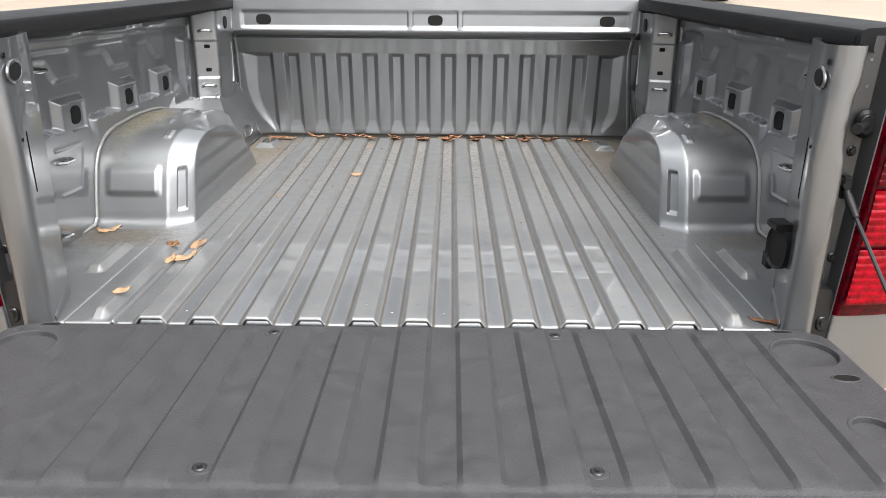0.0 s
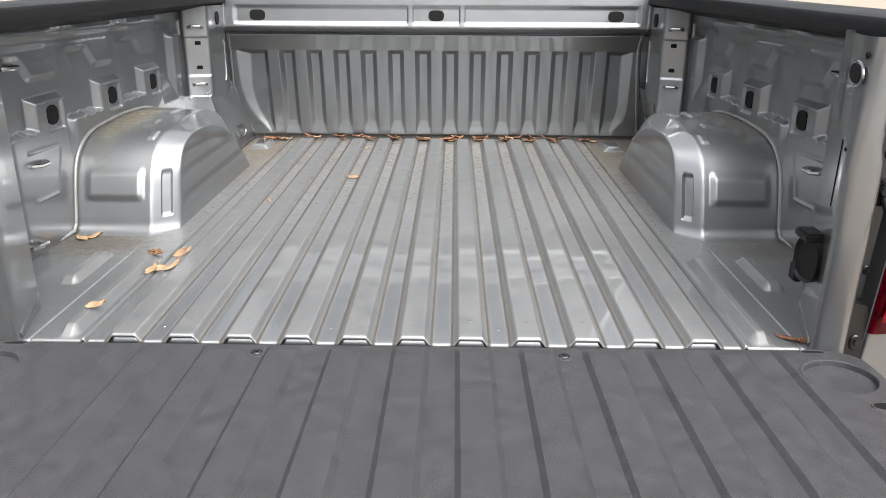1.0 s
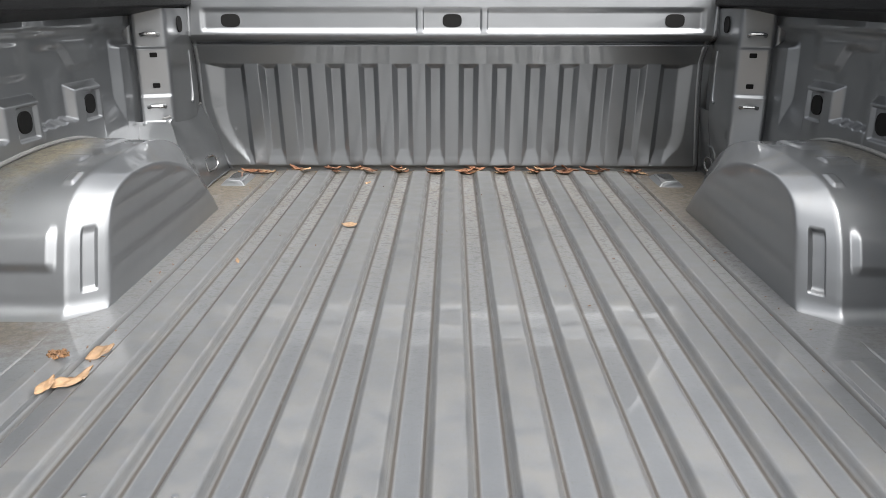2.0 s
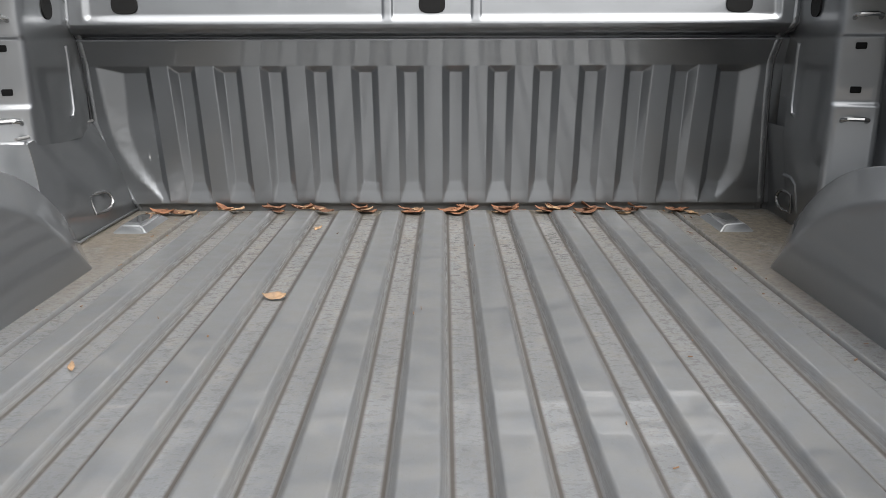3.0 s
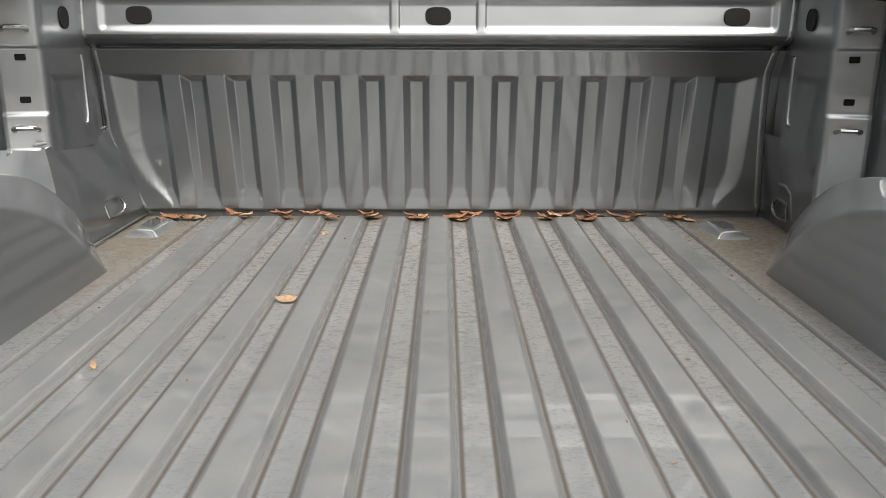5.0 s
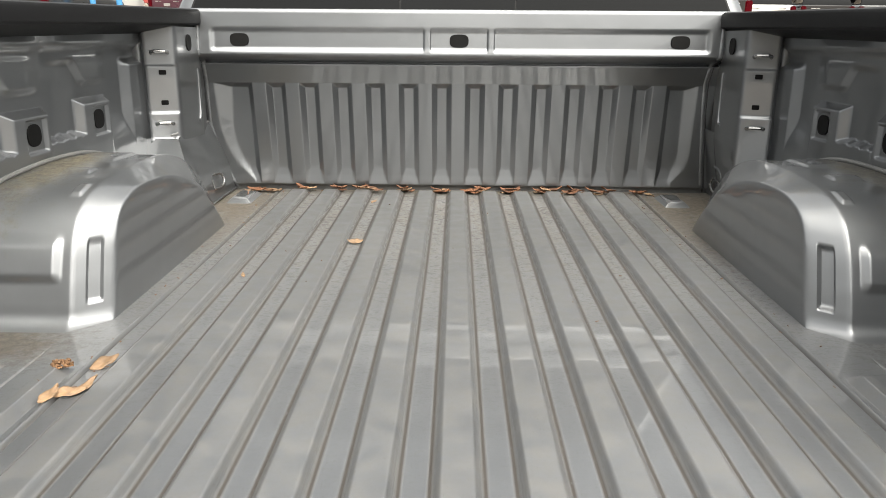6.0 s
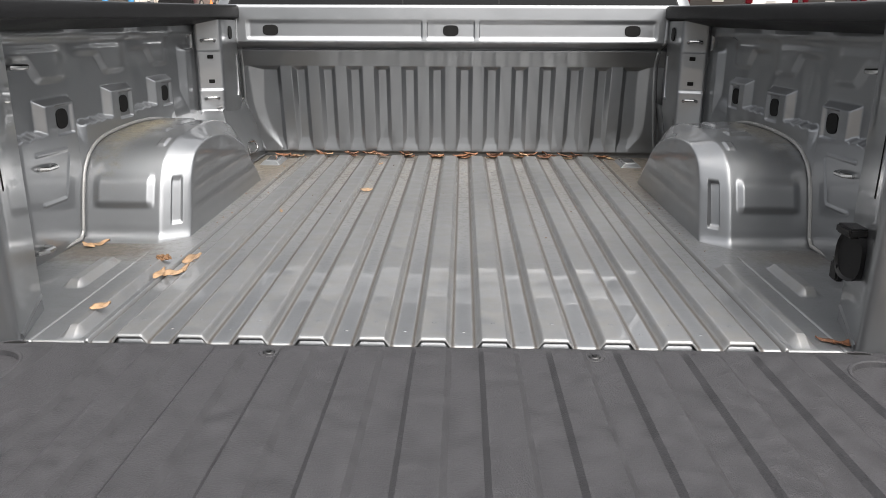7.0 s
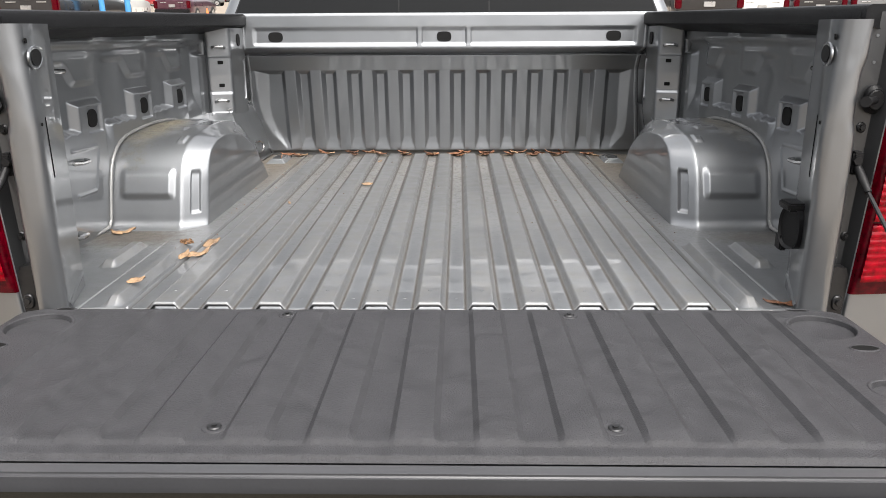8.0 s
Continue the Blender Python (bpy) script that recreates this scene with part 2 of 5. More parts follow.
def patches(m, colour, spots):
    """Sandy deposits: soft-edged ovals (x, y, half width, half length, amount), broken up by noise."""
    n, l = m.node_tree.nodes, m.node_tree.links
    p = n["Principled BSDF"]
    co, tex = n.new("ShaderNodeTexCoord"), n.new("ShaderNodeTexNoise")
    tex.inputs["Scale"].default_value, tex.inputs["Detail"].default_value, tex.inputs["Roughness"].default_value = 38, 10, 0.85
    l.new(co.outputs["Object"], tex.inputs["Vector"])
    straw, tints = n.new("ShaderNodeTexNoise"), n.new("ShaderNodeValToRGB")
    straw.inputs["Scale"].default_value, straw.inputs["Detail"].default_value, straw.inputs["Roughness"].default_value = 85, 8, 0.8
    tints.color_ramp.elements[0].position, tints.color_ramp.elements[1].position = 0.36, 0.66
    tints.color_ramp.elements[0].color = (*[c * 0.42 for c in colour], 1)
    tints.color_ramp.elements[1].color = (*[c * 1.55 for c in colour], 1)
    l.new(co.outputs["Object"], straw.inputs["Vector"])
    l.new(straw.outputs["Fac"], tints.inputs["Fac"])
    for x, y, a, b, amount in spots:
        mapping, length = n.new("ShaderNodeMapping"), n.new("ShaderNodeVectorMath")
        mapping.inputs["Location"].default_value = (-x / a, -y / b, 0)
        mapping.inputs["Scale"].default_value = (1 / a, 1 / b, 0)
        length.operation = "LENGTH"
        off, cut = n.new("ShaderNodeMath"), n.new("ShaderNodeMapRange")
        off.operation = "MULTIPLY_ADD"
        off.inputs[1].default_value = 2.6
        cut.inputs["From Min"].default_value, cut.inputs["From Max"].default_value = 2.6, 1.75
        cut.inputs["To Max"].default_value = amount
        mix = n.new("ShaderNodeMix")
        mix.data_type = "RGBA"
        l.new(tints.outputs["Color"], mix.inputs["B"])
        l.new(co.outputs["Object"], mapping.inputs["Vector"])
        l.new(mapping.outputs[0], length.inputs[0])
        l.new(tex.outputs["Fac"], off.inputs[0])
        l.new(length.outputs["Value"], off.inputs[2])
        l.new(off.outputs[0], cut.inputs["Value"])
        l.new(p.inputs["Base Color"].links[0].from_socket, mix.inputs["A"])
        l.new(cut.outputs[0], mix.inputs["Factor"])
        l.new(mix.outputs["Result"], p.inputs["Base Color"])
        dull = n.new("ShaderNodeMix")
        dull.inputs["B"].default_value = 0.9
        l.new(cut.outputs[0], dull.inputs["Factor"])
        l.new(p.inputs["Roughness"].links[0].from_socket, dull.inputs["A"])
        l.new(dull.outputs["Result"], p.inputs["Roughness"])
        coat = n.new("ShaderNodeMix")
        coat.inputs["B"].default_value = 0.0
        l.new(cut.outputs[0], coat.inputs["Factor"])
        l.new(p.inputs["Coat Weight"].links[0].from_socket, coat.inputs["A"])
        l.new(coat.outputs["Result"], p.inputs["Coat Weight"])
    return m


SILVER = (0.20, 0.208, 0.217)
paint = material("silver_paint", SILVER, 0.40, 0.93, 1.0, 0.04, 3.0, 900.0, 0.04, 1500, wave=0.0010)
channel_paint = material("channel_paint", (0.050, 0.051, 0.053), 0.42, 0.6, 0.4, 0.1, 8.0, 500.0)
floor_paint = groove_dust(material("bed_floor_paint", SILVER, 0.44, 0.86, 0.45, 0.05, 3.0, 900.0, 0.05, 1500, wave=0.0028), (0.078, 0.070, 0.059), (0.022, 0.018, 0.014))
wheel_paint = dusty(material("wheel_housing_paint", SILVER, 0.48, 0.86, 1.0, 0.05, 3.0, 900.0, 0.05, 1500, wave=0.0012),
                    (0.22, 0.195, 0.145), 0.50, 0.75, (2.0, 2.0, 2.0), 0.3, 0.9, 0.7)
floor_paint.node_tree.nodes["Principled BSDF"].inputs["Coat Roughness"].default_value = 0.02
patches(floor_paint, (0.085, 0.070, 0.050), ((-0.62, 1.44, 0.12, 0.22, 0.75), (0.65, 1.44, 0.13, 0.22, 0.8), (-0.70, 0.455, 0.13, 0.09, 0.75), (0.72, 0.45, 0.10, 0.06, 0.5),
                                         (0.55, 1.25, 0.05, 0.35, 0.6), (-0.55, 1.25, 0.05, 0.30, 0.5), (0.0, 1.60, 0.70, 0.05, 0.7)))
patches(wheel_paint, (0.20, 0.175, 0.12), ((-0.73, 0.80, 0.05, 0.18, 0.8), (0.74, 0.82, 0.04, 0.18, 0.55)))
primer = material("side_panel_paint", SILVER, 0.46, 0.86, 1.0, 0.06, 5.0, 700.0, 0.05, 1200, wave=0.0012)
liner = material("tailgate_liner_plastic", (0.0270, 0.0268, 0.0290), 0.62, 0.0, 0.0, 0.24, 45.0, 330.0, 1.0, 420)
black_plastic = material("black_plastic", (0.007, 0.007, 0.0075), 0.42, 0.0, 0.0, 0.15, 8.0, 300.0, 0.3, 900)
cap_plastic = material("rail_cap_plastic", (0.006, 0.006, 0.0065), 0.50, 0.0, 0.0, 0.12, 4.0, 300.0, 0.4, 1200)
end_plastic = material("end_trim_plastic", (0.008, 0.007, 0.005), 0.5, bump=0.3, bump_scale=700)
grey_trim = material("grey_trim", (0.045, 0.045, 0.048), 0.45, 0.2, 0.0)
dark_hole = material("dark_hollow", (0.008, 0.008, 0.008), 0.9)
dark_hole.node_tree.nodes["Principled BSDF"].inputs["Specular IOR Level"].default_value = 0.05
rubber = material("rubber_plug", (0.007, 0.007, 0.007), 0.6, bump=0.2)
steel = material("bare_steel", (0.38, 0.38, 0.375), 0.25, 1.0, spread=0.1)
dark_steel = material("dark_steel", (0.035, 0.035, 0.036), 0.4, 0.8)
sealant = dusty(material("seam_sealer", (0.22, 0.22, 0.215), 0.5, 0.3, 0.4, 0.1, 20.0, 300.0, 0.4, 200),
                (0.30, 0.26, 0.2), 0.5, 0.75, (2.0, 2.0, 2.0), -0.5, 0.5, 0.6)
tyre_rubber = material("tyre_rubber", (0.02, 0.02, 0.02), 0.8, bump=0.3)
concrete = material("concrete", (0.18, 0.148, 0.115), 0.9, spread=0.16, scale=0.7, grain=40.0, bump=0.5, bump_scale=60)
leaf_tan = material("leaf_tan", (0.20, 0.125, 0.068), 0.7, spread=0.35, scale=30.0, grain=200.0, bump=0.3, bump_scale=200, vary=0.25)
leaf_brown = material("leaf_brown", (0.12, 0.050, 0.022), 0.7, spread=0.4, scale=30.0, grain=200.0, bump=0.3, bump_scale=200, vary=0.35)
debris = material("dry_debris", (0.15, 0.08, 0.038), 0.9, spread=0.4, scale=60.0, bump=0.5)


for m, level in ((black_plastic, 0.2), (rubber, 0.12), (liner, 0.24), (cap_plastic, 0.16), (end_plastic, 0.08)):
    m.node_tree.nodes["Principled BSDF"].inputs["Specular IOR Level"].default_value = level


def lens(name, colour, rough=0.08):
    m = material(name, colour, rough, 0.0, 0.0, 0.6, 60.0, 160.0, 0.5, 160)
    m.node_tree.nodes["Principled BSDF"].inputs["Specular IOR Level"].default_value = 0.2
    return m


red_lens = lens("red_lamp_lens", (0.055, 0.0, 0.003))
clear_lens = lens("bright_red_lamp_lens", (0.15, 0.0, 0.004))
glass = material("tinted_window_glass", (0.004, 0.0045, 0.005), 0.02, 0.0, 0.0, 0.1)
glass.node_tree.nodes["Principled BSDF"].inputs["Specular IOR Level"].default_value = 0.12
F = 0.88  # height of the bed floor's crests


# ---- mesh helpers ----
def step(a, b, x):
    """0 below a, 1 above b, smooth between."""
    t = np.clip((np.asarray(x, float) - a) / (b - a), 0, 1)
    return t * t * (3 - 2 * t)


def ramp01(a, b, x):
    """0 below a, 1 above b, straight between."""
    return np.clip((np.asarray(x, float) - a) / (b - a), 0, 1)


def inside(x, lo, hi, soft):
    """1 within lo..hi, falling to 0 over the soft width outside."""
    return step(lo - soft, lo, x) * (1 - step(hi, hi + soft, x))


def sheet(X, Y, Z, closed=False):
    """A bmesh from a grid of places (three arrays of one shape)."""
    rows, cols = X.shape
    verts = np.stack([X, Y, Z], -1).reshape(-1, 3)
    r, c = np.meshgrid(np.arange(rows - 1), np.arange(cols if closed else cols - 1), indexing="ij")
    d = (c + 1) % cols
    faces = np.stack([r * cols + c, r * cols + d, (r + 1) * cols + d, (r + 1) * cols + c], -1).reshape(-1, 4)
    me = bpy.data.meshes.new("sheet")
    me.from_pydata(verts.tolist(), [], faces.tolist())
    me.shade_smooth()
    return me


def merge(bm, me):
    bm.from_mesh(me)
    bpy.data.meshes.remove(me)


def box(bm, lo, hi, bevel=0.0, turn=None, segments=2):
    lo, hi = Vector(lo), Vector(hi)
    made = bmesh.ops.create_cube(bm, size=1, matrix=Matrix.Translation((lo + hi) / 2) @ Matrix.Diagonal((*(hi - lo), 1)))["verts"]
    if bevel:
        edges = list({e for v in made for e in v.link_edges})
        made = list({v for f in bmesh.ops.bevel(bm, geom=edges, offset=bevel, segments=segments, affect="EDGES")["faces"] for v in f.verts} | {v for v in made if v.is_valid})
    if turn is not None:
        bmesh.ops.transform(bm, matrix=turn, verts=made)
    return made


def tube(bm, points, r, n=10, closed=False):
    """A round bar along points; r is one radius or one for each point."""
    pts = [Vector(p) for p in points]
    rs = r if isinstance(r, (list, tuple)) else [r] * len(pts)
    rings, up = [], None
    for i, p in enumerate(pts):
        a = pts[i - 1] if i or closed else p
        b = pts[(i + 1) % len(pts)] if i < len(pts) - 1 or closed else p
        t = (b - a).normalized()
        if up is None:
            up = t.orthogonal()
        up = (up - t * up.dot(t)).normalized()
        side = t.cross(up)
        rings.append([bm.verts.new(p + rs[i] * (math.cos(k * math.tau / n) * up + math.sin(k * math.tau / n) * side)) for k in range(n)])
    for i in range(len(rings) if closed else len(rings) - 1):
        a, b = rings[i], rings[(i + 1) % len(rings)]
        for k in range(n):
            f = bm.faces.new((a[k], a[(k + 1) % n], b[(k + 1) % n], b[k]))
            f.smooth = True
    if not closed:
        bm.faces.new(rings[0])
        bm.faces.new(rings[-1])


def oval(bm, centre, u, v, a, b, depth, n=20, power=2.0, rim=0.0):
    """An oval disc in the plane of u and v, raised by depth along its normal, with a bevelled rim."""
    centre, u, v = Vector(centre), Vector(u).normalized(), Vector(v).normalized()
    w = u.cross(v)
    ring = []
    for grow, lift in ((1.0, 0.0), (1.0, depth - rim), (1.0 - rim / max(a, b), depth)):
        loop = []
        for k in range(n):
            c, s = math.cos(k * math.tau / n), math.sin(k * math.tau / n)
            q = (abs(c) ** power + abs(s) ** power) ** (-1 / power)
            loop.append(bm.verts.new(centre + grow * q * (a * c * u + b * s * v) + lift * w))
        ring.append(loop)
    for p, q in zip(ring, ring[1:]):
        for k in range(n):
            bm.faces.new((p[k], p[(k + 1) % n], q[(k + 1) % n], q[k]))
    bm.faces.new(ring[-1])


def prism(bm, outline, vector):
    """A solid from a planar outline pushed along a vector."""
    a = [bm.verts.new(p) for p in outline]
    b = [bm.verts.new(Vector(p) + Vector(vector)) for p in outline]
    bm.faces.new(a)
    bm.faces.new(b)
    for k in range(len(a)):
        bm.faces.new((a[k], a[k - 1], b[k - 1], b[k]))


def spline(points, count):
    """Points along a smooth open curve through the given ones."""
    p = np.array(points, float)
    p = np.vstack([2 * p[0] - p[1], p, 2 * p[-1] - p[-2]])
    out = []
    for s in np.linspace(0, len(p) - 3 - 1e-9, count):
        i, t = int(s), s - int(s)
        a, b, c, d = p[i:i + 4]
        out.append(0.5 * (2 * b + (c - a) * t + (2 * a - 5 * b + 4 * c - d) * t * t + (3 * b - a - 3 * c + d) * t ** 3))
    return np.array(out)


def part(name, data, mat, parent, label="", smooth=True):
    """One mesh object, built in the parent's own space, under a thing or under one of its parts."""
    if isinstance(data, bmesh.types.BMesh):
        bmesh.ops.recalc_face_normals(data, faces=data.faces)
        me = bpy.data.meshes.new(name)
        data.to_mesh(me)
        data.free()
        if smooth:
            me.shade_smooth()
            me.set_sharp_from_angle(angle=radians(38))
    else:
        me = data
        me.name = name
    me.materials.append(mat)
    ob = new(name, me)
    if parent is not None:
        ob.parent = parent
    if label:
        tagged(ob, label)
    return ob


def thing(name, m, label, category, group="", kind=""):
    ob = new(name)
    ob.empty_display_size = 0.05
    ob.matrix_world = m
    return tagged(ob, label, category, group, kind)


# ---- ground ----
span = np.concatenate([np.linspace(-400, -20, 20), np.linspace(-16, 16, 33), np.linspace(20, 400, 20)])
gx, gy = np.meshgrid(span, span)
ground = part("ground", sheet(gx, gy, 0.01 * np.sin(gx * 0.13) * np.sin(gy * 0.17)), concrete, None, "pale sun-bleached concrete of an open parking lot")
tagged(ground, category="ground", kind="structure")

# ---- pickup truck: the bed ----
truck = thing("pickup_truck", RAKE, "silver pickup truck with its tailgate lowered and an empty, dusty bed", "pickup truck")
# The sides and the front wall sit a little lower towards the cab than the floor's own plane.
BODY = Matrix.Rotation(-0.0115, 4, "X")
PITCH = 0.0902

# corrugated floor
KINKS = np.linspace(0.0155, 0.0300, 11)
flanks = np.concatenate([k * PITCH + s * KINKS for k in range(-6, 7) for s in (-1, 1)])
xs = np.unique(np.concatenate([np.arange(-0.80, 0.801, 0.008), flanks[np.abs(flanks) < 0.5]] +
                              [s * np.arange(0.492, 0.675, 0.0013) for s in (-1, 1)]).round(5))
ys = np.unique(np.concatenate([np.arange(0, 1.66, 0.02), np.arange(0, 0.06, 0.005), np.arange(0.2, 0.42, 0.008), np.arange(1.42, 1.66, 0.008)]).round(4))
fx, fy = np.meshgrid(xs, ys)


def floor_height(x, y):
    z = np.zeros_like(x)
    for k in range(-5, 6):
        z = np.maximum(z, 1 - step(0.0166, 0.0286, np.abs(x - k * PITCH)))
    z = 0.0120 * z * (1 - step(1.556, 1.584, y))
    ax = np.abs(x)
    z += 0.0035 * inside(ax, 0.5145, 0.5175, 0.002) - 0.004 * inside(ax, 0.5095, 0.5115, 0.002)
    z += 0.014 * ramp01(0.528, 0.540, ax) * (1 - ramp01(0.552, 0.564, ax)) * ramp01(0.0, 0.025, y) * (1 - ramp01(0.36, 0.385, y))
    z += 0.013 * ramp01(0.630, 0.641, ax) * (1 - ramp01(0.659, 0.670, ax)) * ramp01(0.222, 0.236, y) * (1 - ramp01(0.374, 0.388, y))
    z -= 0.0022 * inside(ax, 0.5995, 0.6005, 0.0015) * inside(y, 0.0, 0.42, 0.02)
    return F - 0.0120 + z


fz = floor_height(fx, fy)
lip_x = np.repeat(xs[None], 5, 0)
lip_z = floor_height(xs, np.zeros_like(xs))
lip = [(-0.0040, -0.0066), (-0.0050, -0.0054), (-0.0052, -0.0038), (-0.0042, -0.0016), (-0.0022, -0.0004)]
lip_y = np.array([[d] * len(xs) for d, _ in lip])
lip_h = np.array([lip_z + h for _, h in lip])
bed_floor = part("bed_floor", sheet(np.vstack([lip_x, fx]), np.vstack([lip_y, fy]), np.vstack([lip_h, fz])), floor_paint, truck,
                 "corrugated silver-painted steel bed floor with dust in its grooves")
bm = bmesh.new()
box(bm, (-0.62, 0.003, F - 0.10), (0.62, 0.05, F - 0.0200), 0.002)
part("rear_sill", bm, dark_hole, truck, "dark crossmember below the floor's rear edge")
smooth_lip = np.where(np.abs(xs) < 0.49, lip_z, F - 0.0125)
under = np.array([smooth_lip - d for d in (0.0068, 0.0085, 0.020)])
part("inner_flange", sheet(np.repeat(xs[None], 3, 0), np.array([[d] * len(xs) for d in (0.003, -0.001, -0.001)]), under), paint, truck)
bm = bmesh.new()
box(bm, (-0.80, 0.02, F - 0.12), (0.80, 1.66, F - 0.03), 0.01)
part("floor_frame", bm, dark_steel, truck)
for q in (-1, 1):
    bm = bmesh.new()
    low = [(q * x, y, F - 0.0135) for x, y in ((0.552, 1.410), (0.622, 1.410), (0.622, 1.548), (0.552, 1.548))]
    high = [(q * x, y, F + 0.0005) for x, y in ((0.566, 1.424), (0.608, 1.432), (0.608, 1.528), (0.566, 1.528))]
    va, vb = [bm.verts.new(p) for p in low], [bm.verts.new(p) for p in high]
    bm.faces.new(vb)
    for k in range(4):
        bm.faces.new((va[k - 1], va[k], vb[k], vb[k - 1]))
    bmesh.ops.bevel(bm, geom=list(bm.edges), offset=0.004, segments=3, affect="EDGES")
    part("raised_pad", bm, wheel_paint, bed_floor)
weld = bmesh.new()
oval(weld, (0, 0, 0), (1, 0, 0), (0, 1, 0), 0.0036, 0.0032, 0.0004, 12, rim=0.0003)
weld_mesh = bpy.data.meshes.new("spot_weld")
weld.to_mesh(weld_mesh)
weld.free()
weld_mesh.materials.append(paint)
for k in range(-10, 11):
    ob = new("spot_weld", weld_mesh)
    ob.parent = bed_floor
    ob.location = (k * PITCH / 2, 0.055 if k % 2 == 0 else 0.048, floor_height(np.array([k * PITCH / 2]), np.array([0.05]))[0] + 0.0004)

# front wall of the bed
RIBS = np.array([0.0160, 0.0178, 0.0188, 0.0205, 0.0260, 0.0310, 0.0328, 0.0340, 0.0360])
ribs_at = np.concatenate([k * 0.0913 + q * RIBS for k in range(-6, 7) for q in (-1, 1)])
hx = np.unique(np.concatenate([np.arange(-0.745, 0.746, 0.01), ribs_at] + [q * np.arange(0.50, 0.69, 0.004) for q in (-1, 1)] + [q * np.arange(0.07, 0.097, 0.002) for q in (-1, 1)]).round(5))
hz = np.unique(np.concatenate([np.arange(0.865, 1.385, 0.012), np.arange(0.892, 0.955, 0.003), np.arange(1.175, 1.200, 0.002),
                               np.arange(1.24, 1.387, 0.0025), [1.382, 1.384, 1.385, 1.386]]).round(4))
gx, gz = np.meshgrid(hx, hz)
# places of the proud faces: foot, base, ribs, overhanging band, hem, top rail
WALL_Z = [0.865, 0.893, 0.899, 0.904, 0.913, 0.932, 1.194, 1.246, 1.2485, 1.251, 1.254, 1.258, 1.264, 1.272, 1.378, 1.382, 1.385, 1.386]
WALL_Y = [1.611, 1.609, 1.606, 1.5970, 1.5960, 1.5945, 1.547, 1.520, 1.530, 1.530, 1.516, 1.494, 1.478, 1.470, 1.477, 1.4785, 1.481, 1.486]
wall_y = np.interp(gz, WALL_Z, WALL_Y)
band = step(1.276, 1.290, gz) * (1 - step(1.327, 1.341, gz)) * (1 - step(0.640, 0.652, np.abs(gx)))
bumps = inside(np.abs(gx), 0.077, 0.089, 0.005)
wall_y = wall_y + 0.0055 * band * (1 - 0.85 * bumps)
proud = np.zeros_like(gx)
for k in range(-6, 7):
    proud = np.maximum(proud, 1 - ramp01(0.0185, 0.0330, np.abs(gx - k * 0.0913)))
# raised border: slanting low down on one side, upright on the other
near = np.interp(gz, [0.915, 0.945, 0.975, 1.02, 1.07, 1.198], [0.585, 0.612, 0.636, 0.657, 0.668, 0.672])
far = np.interp(gz, [0.918, 0.945, 0.965, 1.0, 1.198], [0.610, 0.634, 0.648, 0.655, 0.651])
wide = np.interp(gz, [0.93, 0.99, 1.08, 1.19], [0.018, 0.026, 0.034, 0.046])
border = np.where(gx < 0, ramp01(near - wide, near, -gx), ramp01(far - 0.031, far, gx))
proud = np.maximum(np.maximum(proud, border), np.maximum(1 - ramp01(0.906, 0.953, gz), ramp01(1.181, 1.194, gz)))
wall_y = wall_y + np.interp(gz, [0.93, 1.12], [0.0085, 0.018]) * (1 - proud)
front_panel = part("front_panel", sheet(gx, wall_y, gz), paint, truck, "ribbed silver front wall of the bed with a recessed top rail")
for x in (-0.574, 0.0, 0.573):
    bm = bmesh.new()
    oval(bm, (x, 1.4770, 1.308), (1, 0, 0), (0, 0, 1), 0.0245, 0.0165, 0.003, 24, 3.2, 0.001)
    part("plug", bm, rubber, front_panel, "black oval rubber plug")
bm = bmesh.new()
box(bm, (-0.70, 1.4855, 1.374), (0.70, 1.60, 1.3865), 0.001)
part("top_rail", bm, paint, truck)

# ---- inner side panels: shape ----
def bead(Y, Z, a, b, inner, outer):
    """1 on the line from a to b in the panel, fading from inner to outer distance."""
    (ya, za), (yb, zb) = a, b
    t = np.clip(((Y - ya) * (yb - ya) + (Z - za) * (zb - za)) / ((yb - ya) ** 2 + (zb - za) ** 2), 0, 1)
    return 1 - step(inner, outer, np.hypot(Y - ya - t * (yb - ya), Z - za - t * (zb - za)))


